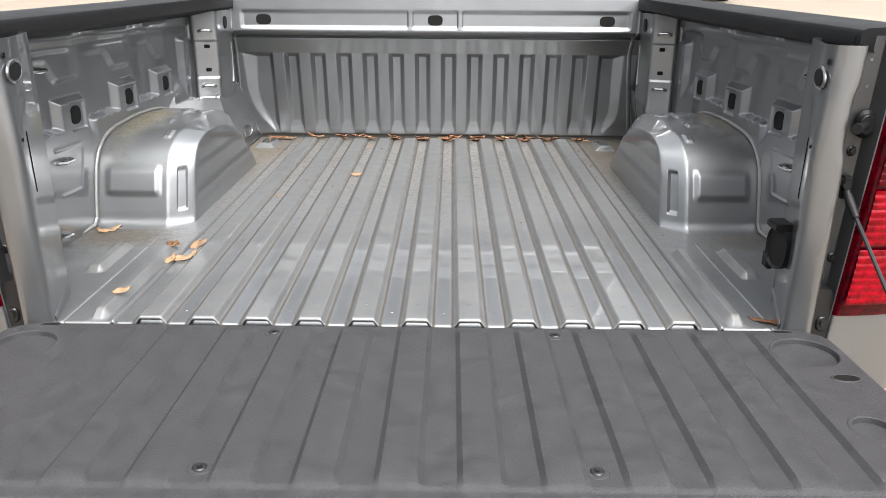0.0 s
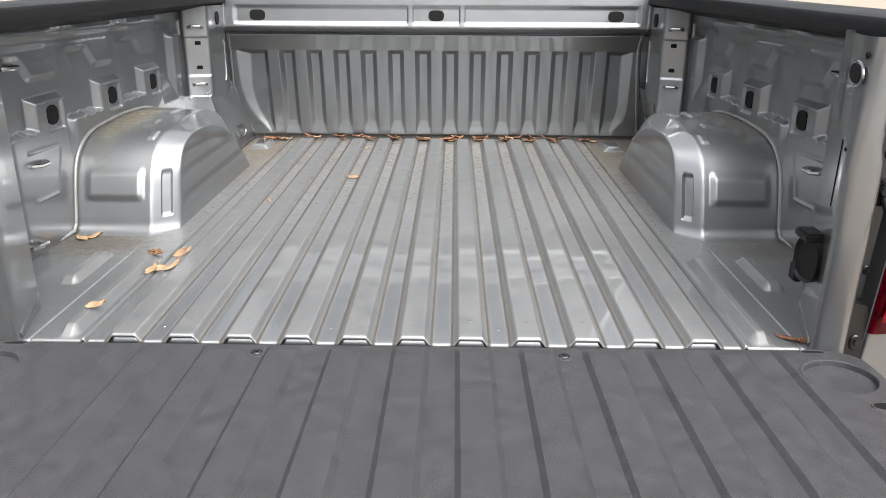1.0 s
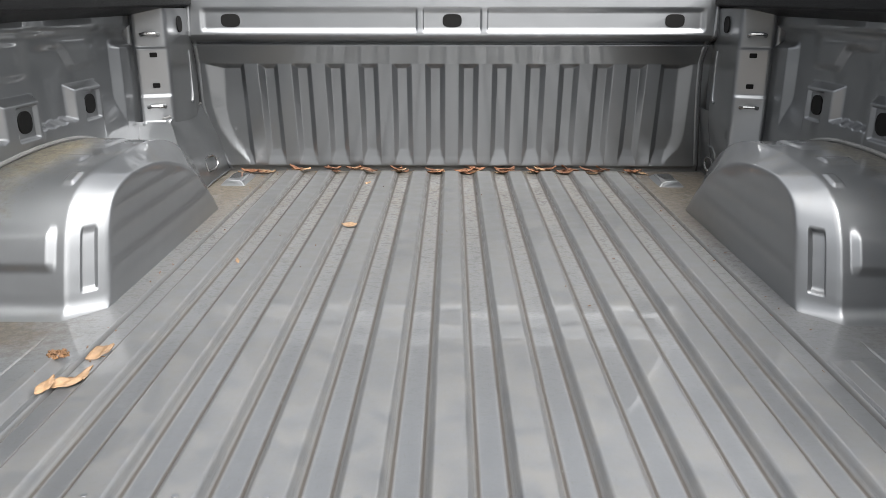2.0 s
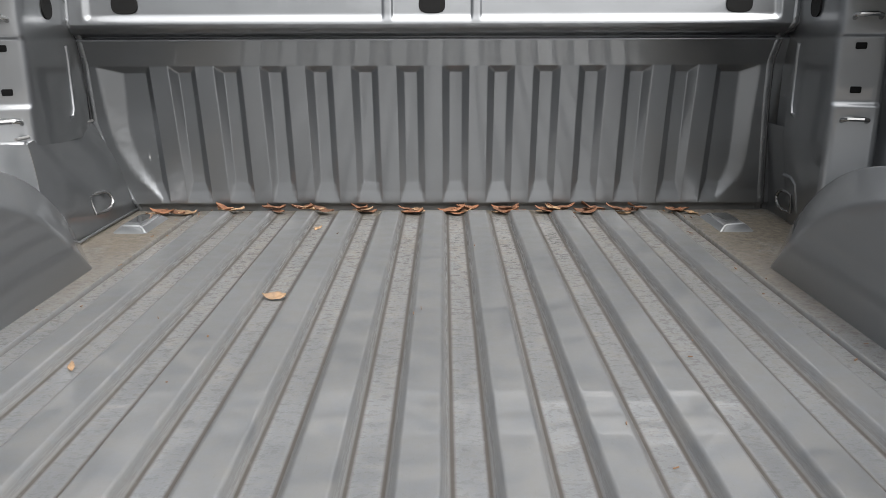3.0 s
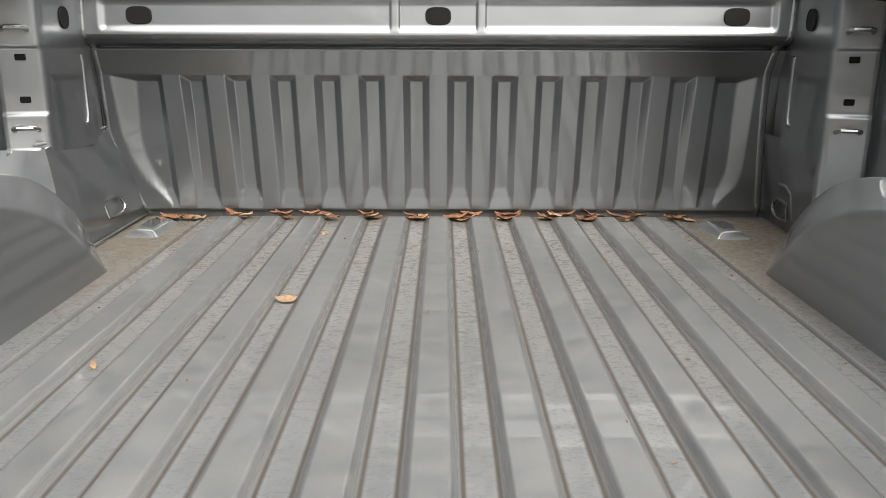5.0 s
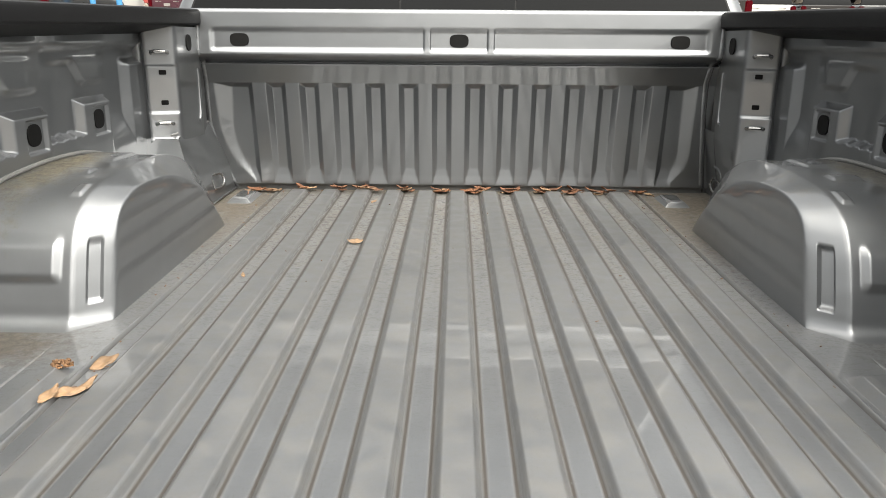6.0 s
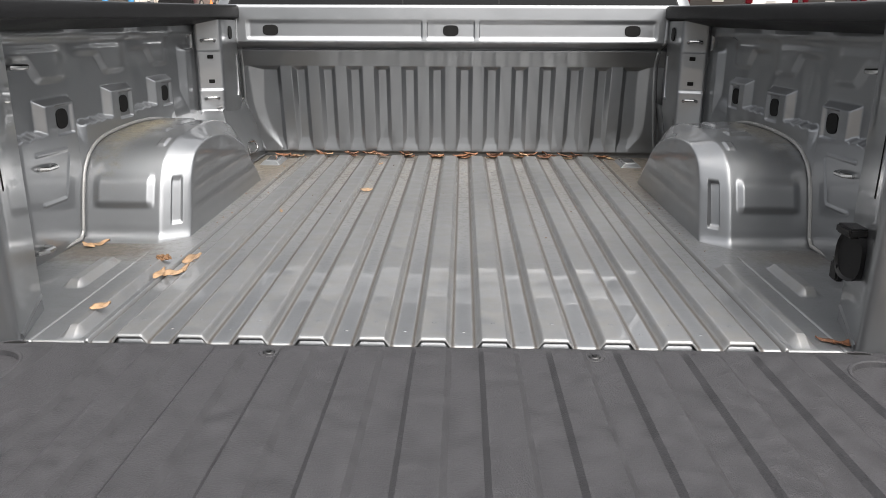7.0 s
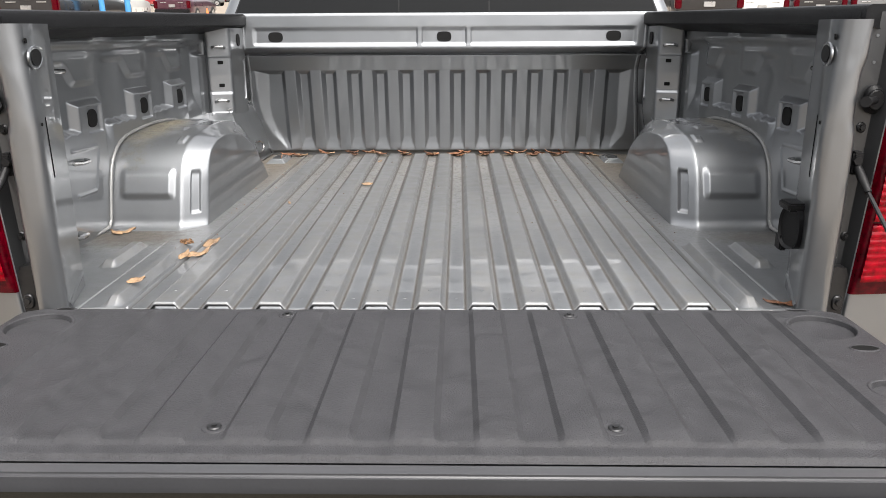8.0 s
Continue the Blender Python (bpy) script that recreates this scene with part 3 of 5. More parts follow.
def panel_x(Y, Z):
    """Distance of the inner side panel from the truck's middle."""
    Y, Z = np.asarray(Y, float), np.asarray(Z, float)
    ledge = np.interp(Y, [0.3, 1.3], [1.107, 1.125])
    # the lower panel stands proud below a ledge, and climbs over three bosses
    shelf = 0 * (Y + Z)
    for yc, top in BOSSES:
        shelf = np.maximum(shelf, inside(Y, yc - 0.200, yc + 0.02, 0.02))
    crease = 0.0016 * np.sin(Y * 150) + 0.0008 * np.sin(Y * 410)
    d = shelf * step(0.28, 0.36, Y) * (1 - step(ledge - 0.002, ledge + 0.011, Z + crease)) + (1 - shelf) * (1 - step(ledge - 0.06, ledge + 0.03, Z)) * step(0.36, 0.60, Y)
    # each boss has a broad chamfer up its rear edge and over its top
    for yc, top in BOSSES:
        d = np.maximum(d, np.minimum(ramp01(yc - 0.084, yc - 0.068, Y), 1 - ramp01(top - 0.008, top + 0.005, Z)) * (1 - step(yc + 0.040, yc + 0.062, Y)))
    d = np.maximum(d, ramp01(1.196, 1.217, Y) * (1 - step(1.25, 1.27, Z)))
    d = 0.019 * d
    for yc, zc in PLUGS:
        d -= 0.0075 * inside(Y, yc - 0.031, yc + 0.031, 0.004) * inside(Z, zc - 0.029, zc + 0.026, 0.004)
    # the upper panel's lower edge steps down three times by a slanting riser
    for yc, zc in ((0.447, 1.235), (0.728, 1.239), (0.995, 1.243)):
        high, low = step(zc + 0.013, zc + 0.031, Z), step(zc - 0.031, zc - 0.013, Z)
        past = ramp01(-0.009, 0.009, Y - yc + 0.82 * (Z - zc))
        fade = step(yc - 0.13, yc - 0.05, Y) * (1 - step(yc + 0.07, yc + 0.15, Y))
        d += 0.0115 * fade * (high * (1 - past) + low * past) * (1 - step(zc + 0.03, zc + 0.10, Z))
    for a, b in (((0.40, 1.076), (0.512, 1.074)), ((0.520, 1.062), (0.487, 0.980)), ((0.482, 0.976), (0.40, 0.978))):
        d += 0.003 * bead(Y, Z, a, b, 0.0008, 0.0052)
    d += 0.018 * step(1.285, 1.300, Z) + 0.10 * step(1.325, 1.345, Z) ** 2
    d += 0.020 * ramp01(0.30, 1.20, Y) + 0.004 * (1 - step(0.87, 1.08, Z))
    return 0.801 - d


BOSSES = ((0.522, 1.173), (0.806, 1.181), (1.058, 1.187))
PLUGS = ((0.522, 1.135), (0.806, 1.139), (1.058, 1.144))


# ---- wheel housings ----
REAR = [(0.488, 0.8665), (0.505, 0.868), (0.520, 0.873), (0.530, 0.884), (0.536, 0.905), (0.548, 0.945), (0.568, 0.995), (0.602, 1.038), (0.662, 1.064), (0.76, 1.074), (0.87, 1.076), (0.98, 1.069), (1.08, 1.044), (1.16, 1.0), (1.225, 0.94), (1.275, 0.862)]
FACE = [(0.556, 0.8665), (0.564, 0.868), (0.571, 0.873), (0.577, 0.884), (0.583, 0.905), (0.594, 0.945), (0.612, 1.000), (0.642, 1.038), (0.704, 1.056), (0.78, 1.057), (0.87, 1.047), (0.96, 1.022), (1.04, 0.986), (1.095, 0.944), (1.14, 0.908), (1.190, 0.862)]


def wheel_housing(side):
    """A box with a rounded back, whose inner edge is cut off by a broad chamfer that runs right over it."""
    n, deep = 210, 1.0 if side > 0 else 0.5
    outer, face = spline(REAR, n), spline(FACE, n)
    rows_x, rows_y, rows_z = [], [], []
    # normal of the back and top, to raise the pressings along it
    run = np.gradient(outer, axis=0)
    run /= np.linalg.norm(run, axis=1)[:, None]
    ny, nz = -run[:, 1], run[:, 0]
    for x in np.unique(np.concatenate([np.linspace(0.80, 0.612, 30), np.linspace(0.765, 0.614, 60)]))[::-1]:
        y, z = outer[:, 0].copy(), outer[:, 1].copy()
        pad = float(ramp01(0.622, 0.634, x) * (1 - step(0.735, 0.757, x))) * ramp01(0.935, 0.947, z) * (1 - step(0.985, 1.010, z)) * (y < 0.7)
        nub = float(inside(x, 0.622, 0.634, 0.006)) * inside(y, 0.640, 0.672, 0.008)
        slab = float(inside(x, 0.66, 0.735, 0.008)) * inside(y, 0.86, 0.95, 0.010) + float(inside(x, 0.655, 0.70, 0.006)) * inside(y, 0.745, 0.770, 0.008)
        lift = 0.008 * pad + 0.0035 * nub + 0.005 * slab
        rows_x.append(np.full(n, x))
        rows_y.append(y + ny * lift)
        rows_z.append(z + nz * lift)
    mid_y, mid_z = outer[:, 0], outer[:, 1]
    # chamfer: across (u) and over to the inner face (v), with small radii at both edges
    nodes = np.array([(0, 0), (0.05, 0.004), (0.11, 0.028), (0.18, 0.090), (0.84, 0.80), (0.91, 0.875), (0.96, 0.935), (0.985, 0.97), (1, 1)])
    for u in np.unique(np.concatenate([np.linspace(0.02, 1, 50), np.linspace(0.34, 0.80, 40)]).round(4)):
        v = float(np.interp(u, nodes[:, 0], nodes[:, 1]))
        y, z = mid_y + (face[:, 0] - mid_y) * v, mid_z + (face[:, 1] - mid_z) * v
        slot = float(ramp01(0.39, 0.45, u) * (1 - ramp01(0.70, 0.76, u))) * ramp01(0.898, 0.904, z) * (1 - ramp01(0.990, 0.998, z)) * (y < 0.68)
        rows_x.append(0.612 - 0.056 * u + 0.007 * slot * deep)
        rows_y.append(y + 0.009 * slot * deep)
        rows_z.append(z)
    for shrink in (0.985, 0.96, 0.8, 0.5, 0.2, 0.0):
        rows_x.append(np.full(n, 0.5552 - 0.0004 * (1 - shrink)))
        rows_y.append(0.86 + (face[:, 0] - 0.86) * shrink)
        rows_z.append(0.862 + (face[:, 1] - 0.862) * shrink)
    me = sheet(side * np.array(rows_x), np.array(rows_y), np.array(rows_z))
    ob = part("wheel_housing", me, wheel_paint, truck, "rounded silver wheel housing with a raised panel and a slot, dusty on top")
    # sealed flange where it meets the side panel
    bm = bmesh.new()
    line = spline([(p[0] - 0.004, p[1] + 0.004) for p in REAR[3:14]], 60)
    rim = [(float(panel_x(np.array(y), np.array(z))) - 0.001, y, z) for y, z in line if z > F]
    tube(bm, [(side * 0.785, 0.375, F - 0.009), (side * 0.778, 0.46, F - 0.008), (side * (rim[0][0]), 0.512, F - 0.005)] + [(side * x, y, z) for x, y, z in rim], 0.0042, 8)
    part("flange", bm, sealant, ob, "pale sealed weld flange with dirt along it")
    return ob


for side in (-1, 1):
    wheel_housing(side)


# ---- side panels ----
def side_panel(side):
    y = np.arange(0.06, 1.3601, 0.0025)
    z = np.unique(np.concatenate([np.arange(0.862, 1.345, 0.006), np.arange(1.09, 1.275, 0.0025), np.arange(0.965, 1.085, 0.003)]).round(4))
    Y, Z = np.meshgrid(y, z)
    X = panel_x(Y, Z)
    ob = part("bed_side", sheet(side * X, Y, Z), primer, truck, "pressed silver inner side panel with stepped bosses under the rail")
    for yc, zc in PLUGS:
        bm = bmesh.new()
        oval(bm, (side * (float(panel_x(np.array(yc), np.array(zc))) + 0.0005), yc, zc), (0, 1, 0), (0, 0, 1), 0.0235, 0.0205, side * -0.0025, 20, 2.6, 0.001)
        part("plug", bm, rubber, ob, "black rubber plug")
    bm = bmesh.new()
    tube(bm, [(side * x, y, z) for x, y, z in ((0.80, 0.40, 1.05), (0.775, 0.40, 1.05), (0.765, 0.41, 1.05), (0.765, 0.44, 1.05), (0.775, 0.45, 1.05), (0.80, 0.45, 1.05))], 0.005, 8)
    part("tie_down_hook", bm, steel, ob, "bright steel tie-down hook")
    bm = bmesh.new()
    tube(bm, [(side * x, y, z) for x, y, z in ((0.80, 0.35, 1.245), (0.775, 0.35, 1.245), (0.768, 0.365, 1.245), (0.768, 0.39, 1.245), (0.80, 0.40, 1.245))], 0.005, 8)
    part("tie_down_hook", bm, steel, ob, "bright steel tie-down hook")
    bm = bmesh.new()
    tube(bm, [(side * x, y, z) for x, y, z in ((0.80, 0.33, 0.90), (0.765, 0.335, 0.90), (0.755, 0.35, 0.90), (0.755, 0.37, 0.90), (0.80, 0.39, 0.90))], 0.006, 8)
    part("tie_down_hook", bm, steel, ob, "bright steel tie-down hook")
    return ob


for side in (-1, 1):
    side_panel(side)


# ---- front posts with tie-down rings ----
def front_post(side):
    bm = bmesh.new()
    # plan outline of the post, from the side panel round to the front wall
    plate = np.stack([np.linspace(0.750, 0.690, 12), np.linspace(1.2848, 1.3085, 12)], -1)
    plan = np.vstack([[(0.80, 1.290), (0.775, 1.286), (0.769, 1.286), (0.764, 1.289), (0.7605, 1.2935), (0.757, 1.2925), (0.754, 1.2875), (0.7523, 1.2852)], plate,
                      [(0.687, 1.3105), (0.6845, 1.3145), (0.6832, 1.320), (0.683, 1.326), (0.683, 1.36), (0.683, 1.42), (0.684, 1.475), (0.690, 1.50), (0.698, 1.55)]])
    zz = np.unique(np.concatenate([np.arange(1.062 if side < 0 else 0.87, 1.346, 0.012), np.arange(1.125, 1.145, 0.0025), np.arange(1.240, 1.262, 0.0025), np.arange(1.062, 1.085, 0.003)]).round(4))
    P, Z = np.meshgrid(np.arange(len(plan)), zz)
    X, Y = plan[P, 0], plan[P, 1]
    front = (P > 6) * (P < 22)
    push = 0.0045 * step(1.243, 1.252, Z) + 0.0035 * (1 - step(1.130, 1.139, Z)) + 0.004 * (1 - step(1.068, 1.076, Z)) * (side < 0)
    Y = Y - push * front
    X = X + 0.033 * (1 - ramp01(0.865, 1.06, Z)) * (P > 22) * (side > 0)
    merge(bm, sheet(side * X, Y, Z))
    ob = part("front_post", bm, paint, truck, "silver stake-pocket post with two tie-down rings")
    for z in (1.276, 1.107):
        bm = bmesh.new()
        ring = [(-0.019, 0.004), (-0.019, -0.012), (-0.012, -0.020), (0.012, -0.020), (0.019, -0.012), (0.019, 0.004)]
        across = Vector((side * 0.930, -0.367, 0)) * -1
        out = Vector((-side * 0.367, -0.930, 0))
        base = Vector((side * 0.7185, 1.2930, z))
        tube(bm, [base + across * a - out * b + Vector((0, 0, -0.25 * b)) for a, b in ring], 0.0042, 8)
        for a in (-0.024, 0.024):
            oval(bm, base + across * a + Vector((0, 0, 0.014)) - out * 0.001, across, (0, 0, 1), 0.0035, 0.0035, 0.003 * side, 10)
        part("tie_down_ring", bm, steel, ob, "bright steel tie-down ring")
    for z in (1.231, 1.159):
        bm = bmesh.new()
        q = Matrix.Translation((side * 0.7165, 1.2982, z)) @ pose(0, 0, 0, 0, 0, side * -21.5)
        box(bm, (-0.0085, -0.004, -0.0055), (0.0085, 0.004, 0.0055), 0.001, q)
        part("square_hole", bm, dark_hole, ob, "square black mounting hole")
    bm = bmesh.new()
    oval(bm, (side * 0.6835, 1.40, 1.300), (0, 1, 0), (0, 0, 1), 0.018, 0.020, side * -0.003, 20, 2.4, 0.001)
    part("plug", bm, rubber, ob, "black rubber plug")
    bm = bmesh.new()
    tube(bm, [(side * 0.6835, y, z) for y, z in ((1.455, 1.235), (1.458, 1.22), (1.458, 1.12), (1.452, 1.105), (1.44, 1.103))], 0.004, 8)
    part("pressed_bead", bm, paint, ob)
    # sealed seam between post and front wall
    bm = bmesh.new()
    seam = ((0.690, 1.38), (0.690, 1.272), (0.694, 1.250), (0.697, 1.205), (0.702, 1.080), (0.684, 0.996), (0.645, 0.890)) if side < 0 else (
        (0.690, 1.38), (0.684, 1.272), (0.678, 1.250), (0.675, 1.205), (0.680, 1.130), (0.693, 1.013), (0.708, 0.890))
    heights = np.linspace(1.38, 0.890, 60)
    line = np.stack([side * np.interp(heights, [z for _, z in seam[::-1]], [x for x, _ in seam[::-1]]), np.interp(heights, WALL_Z, WALL_Y) - 0.001, heights], -1)
    tube(bm, line.tolist(), 0.0024, 8)
    part("seam", bm, channel_paint, ob, "dark body seam between post and front wall")
    # welded flange strip with its spot welds
    strip = np.array([line + np.array([-side * a, b, 0.0]) for a, b in ((0.001, 0.000), (0.003, -0.0015), (0.010, -0.001), (0.012, 0.001), (0.013, 0.005))])
    part("flange", sheet(strip[:, :, 0], strip[:, :, 1], strip[:, :, 2]), paint, ob)
    for p in line[4:-2:4]:
        bm = bmesh.new()
        oval(bm, (p[0] - side * 0.0065, p[1] - 0.0012, p[2]), (1, 0, 0), (0, 0, 1), 0.0032, 0.0032, 0.0008, 10, rim=0.0005)
        part("spot_weld", bm, paint, ob)
    return ob


for side in (-1, 1):
    front_post(side)

# sloping gusset in one front corner, flat wall in the other, each with a D-ring
bm = bmesh.new()
a, b = spline([(-0.686, 1.284, 1.060), (-0.689, 1.35, 1.065), (-0.692, 1.43, 1.066), (-0.702, 1.572, 1.066)], 16), spline([(-0.640, 1.195, 0.868), (-0.640, 1.27, 0.868), (-0.648, 1.36, 0.868), (-0.645, 1.61, 0.868)], 16)
grid = np.array([a + (b - a) * t for t in np.linspace(0, 1, 14)])
grid[:, :, 0] += 0.010 * np.sin(np.linspace(0, math.pi, 14))[:, None]
merge(bm, sheet(grid[:, :, 0], grid[:, :, 1], grid[:, :, 2]))
gusset = part("corner_gusset", bm, paint, truck, "sloping silver corner panel with a D-ring")
foot = np.array([[(x + 0.046 * (1 - t), 1.195 + 0.089 * t, 0.868 + 0.190 * t) for x in np.linspace(-0.686, -0.775, 6)] for t in np.linspace(0, 1, 9)])
foot[:, :, 0] += 0.010 * np.sin(np.linspace(math.pi, 0, 9))[:, None]
part("foot_panel", sheet(foot[:, :, 0], foot[:, :, 1], foot[:, :, 2]), paint, truck, "sloping silver panel at the foot of the front post")
bm = bmesh.new()
tube(bm, spline([(-0.697, 1.27, 1.068), (-0.690, 1.40, 1.068), (-0.700, 1.57, 1.068)], 16).tolist(), 0.003, 8)
part("seam", bm, sealant, gusset)
bm = bmesh.new()
tube(bm, spline([(-0.640, 1.30, F - 0.006), (-0.644, 1.45, F - 0.006), (-0.642, 1.61, F - 0.006)], 16).tolist(), 0.0024, 8)
part("seam", bm, paint, gusset)


def d_ring(x, y, z, across, up, parent):
    across, up = Vector(across).normalized(), Vector(up).normalized()
    o = Vector((x, y, z))
    bm = bmesh.new()
    pts = [(-0.030, -0.017), (0.006, -0.019), (0.024, -0.016), (0.036, -0.008), (0.038, 0.002), (0.032, 0.012), (0.018, 0.018), (-0.006, 0.019), (-0.030, 0.017)]
    tube(bm, [o + across * p + up * q for p, q in pts], 0.0034, 8, True)
    part("d_ring", bm, steel, parent, "bright steel D-shaped tie-down ring")


d_ring(-0.650, 1.452, 0.922, (0.15, 1, 0.0), (-0.25, 0, 1), gusset)
corner = bmesh.new()
cy, cz = np.meshgrid(np.linspace(1.33, 1.61, 8), np.linspace(0.865, 1.06, 8))
merge(corner, sheet(0.686 + 0.036 * (1 - ramp01(0.865, 1.06, cz)), cy, cz))
corner_wall = part("corner_wall", corner, paint, truck, "flat silver corner wall with a D-ring and a pressed bead")
d_ring(0.7035, 1.488, 0.913, (0.0, 1, 0.0), (0, 0, 1), corner_wall)
bm = bmesh.new()
tube(bm, [(0.682 + 0.033 * (1.06 - z) / 0.195, y, z) for y, z in ((1.49, 0.965), (1.455, 0.965), (1.44, 0.955), (1.44, 0.90))], 0.0045, 8)
part("pressed_bead", bm, paint, corner_wall)


# ---- rail caps ----
def rail_cap(side):
    yy = np.linspace(-0.010, 1.56, 20)
    section = [(0.0, 0.000), (-0.004, 0.004), (-0.004, 0.027), (-0.001, 0.032), (0.006, 0.0345), (0.06, 0.036), (0.13, 0.035), (0.17, 0.030), (0.183, 0.018), (0.185, 0.0), (0.185, -0.02), (0.10, -0.02), (0.0, 0.0)]
    sec = np.array(section)
    X, Y, Z = [], [], []
    for y in yy:
        grow = 0.90 + 0.18 * y
        X.append(0.664 + 0.012 * y / 1.5 + sec[:, 0])
        Y.append(y + 0.55 * np.clip(sec[:, 0], 0, 1) * (1.56 - y) / 1.57)
        Z.append(1.325 + 0.019 * y / 1.5 + sec[:, 1] * grow)
    bm = bmesh.new()
    merge(bm, sheet(side * np.array(X), np.array(Y), np.array(Z)))
    for row in (0, -1):
        bm.faces.new([bm.verts.new((side * X[row][k], Y[row][k], Z[row][k])) for k in range(len(sec) - 1)])
    part("rail_cap", bm, cap_plastic, truck, "matt dark grey plastic cap along the bed rail")
    bm = bmesh.new()
    sx, sy = np.meshgrid(np.linspace(0.672, 0.80, 5), np.linspace(0.03, 1.5, 12))
    merge(bm, sheet(side * sx, sy, 1.3305 + 0.013 * sy / 1.5 + 0 * sx))
    part("rail_underside", bm, primer, truck)


for side in (-1, 1):
    rail_cap(side)


# ---- rear posts ----
def fillet(points, radii, n=6):
    """A polyline with rounded corners."""
    p = [np.array(q, float) for q in points]
    out = [p[0]]
    for a, b, c, r in zip(p, p[1:], p[2:], radii):
        u, v = (a - b) / np.linalg.norm(a - b), (c - b) / np.linalg.norm(c - b)
        half = math.acos(max(-1, min(1, float(u @ v)))) / 2
        reach = min(r / math.tan(half), 0.48 * np.linalg.norm(a - b), 0.48 * np.linalg.norm(c - b))
        for t in np.linspace(0, 1, n):
            out.append((1 - t) ** 2 * (b + u * reach) + 2 * t * (1 - t) * b + t * t * (b + v * reach))
    out.append(p[-1])
    return np.array(out)


def plate_x(y):
    """The flat inner plate of the rear post."""
    return 0.6119 + 0.27 * y


def rear_post(side):
    zz = np.unique(np.concatenate([np.linspace(0.868, 1.334, 40), np.linspace(1.17, 1.334, 24)]))
    X, Y, Z = [], [], []
    for z in zz:
        top, low, lean = float(step(1.14, 1.345, z)), float(1 - step(0.87, 1.06, z)), float(step(1.19, 1.33, z))
        fy = -0.036 + 0.012 * low
        fx = plate_x(fy) + 0.012 * top
        bulge = 0.006 * float(inside(z, 1.19, 1.255, 0.03))
        pts = [(0.80, 0.124), (0.6455, 0.1205), (plate_x(0.0), 0.0), (fx, fy), (0.653 - bulge + 0.004 * lean, fy - 0.010), (0.660 - 0.5 * bulge + 0.004 * lean, -0.006), (0.662, 0.013)]
        line = fillet(pts, (0.004, 0.05, 0.024, 0.020, 0.010), 9)
        X.append(line[:, 0])
        Y.append(line[:, 1])
        Z.append(np.full(len(line), z))
    ob = part("rear_post", sheet(side * np.array(X), np.array(Y), np.array(Z)), paint, truck, "folded silver rear post of the bed side")
    bm = bmesh.new()
    X, Z = np.meshgrid([0.659, 0.664, 0.672, 0.684, 0.694, 0.699, 0.702, 0.703], np.linspace(0.80, 1.345, 14))
    X = X + 0.075 * (Z - 1.15) * ramp01(0.672, 0.703, X)
    Y = np.repeat(np.array([[0.010, 0.012, 0.012, 0.012, 0.008, -0.006, -0.016, -0.018]]), 14, 0)
    merge(bm, sheet(side * X, Y, Z))
    part("latch_channel", bm, channel_paint, ob, "dark grey channel beside the tail lamp")
    q = pose(0, 0, 0, 0, 0, side * -15.1)
    along = q @ Vector((0, 1, 0))
    bm = bmesh.new()
    oval(bm, (side * (plate_x(0.010) - 0.0004), 0.010, 1.283), along, (0, 0, 1), 0.0320, 0.0130, side * -0.0006, 28, rim=0.0004)
    part("round_plug", bm, rubber, ob, "black round plug in a pressed rim")
    bm = bmesh.new()
    tube(bm, [Vector((side * (plate_x(0.010) + 0.0018), 0.010, 1.283)) + along * (0.0380 * math.cos(a)) + Vector((0, 0, 0.0165 * math.sin(a))) for a in np.linspace(0, math.tau, 29)[:-1]], 0.0025, 8, True)
    part("plug_rim", bm, paint, ob)
    for y, z, a, b in ((-0.019, 1.309, 0.008, 0.0042), (-0.014, 1.181, 0.004, 0.0028)):
        bm = bmesh.new()
        oval(bm, (side * (plate_x(y) + (0.0052 if z > 1.3 else 0.0)), y, z), along, (0, 0, 1), a, b, side * -0.001, 12)
        part("small_hole", bm, dark_hole, ob)
    bm = bmesh.new()
    prism(bm, [Vector((side * (plate_x(y) + 0.0005), y, z)) for y, z in ((0.009, 1.188), (0.0135, 1.190), (0.0185, 1.092), (0.0145, 1.090))], (-side * 0.0011, 0, 0))
    part("slot", bm, dark_hole, ob, "narrow black slot")
    # foot flange on the floor
    bm = bmesh.new()
    tube(bm, spline([(side * 0.612, -0.01, F - 0.004), (side * 0.63, 0.05, F + 0.004), (side * 0.648, 0.115, F + 0.012), (side * 0.66, 0.13, F + 0.004)], 14).tolist(), 0.006, 8)
    part("foot_flange", bm, paint, ob)
    # dark bracket low down with its bolt
    bm = bmesh.new()
    prism(bm, [(side * 0.652, -0.018, 0.938), (side * 0.662, -0.018, 0.948), (side * 0.680, -0.018, 0.946), (side * 0.688, -0.018, 0.925), (side * 0.690, -0.018, 0.82), (side * 0.672, -0.018, 0.80), (side * 0.652, -0.018, 0.86)], (0, 0.02, 0))
    bracket = part("hinge_bracket", bm, dark_steel, ob, "dark folded hinge bracket")
    bm = bmesh.new()
    oval(bm, (side * 0.672, -0.018, 0.886), (1, 0, 0), (0, 0, 1), 0.009, 0.013, 0.004, 16, 2.6, 0.002)
    oval(bm, (side * 0.672, -0.022, 0.888), (1, 0, 0), (0, 0, 1), 0.005, 0.005, 0.005, 6)
    part("bolt", bm, dark_steel, bracket)
    # striker pin of the latch
    bm = bmesh.new()
    oval(bm, (side * 0.694, 0.006, 1.214), (1, 0, 0), (0, 0, 1), 0.016, 0.022, 0.010, 24, 2.2, 0.005)
    part("striker_plate", bm, black_plastic, ob)
    bm = bmesh.new()
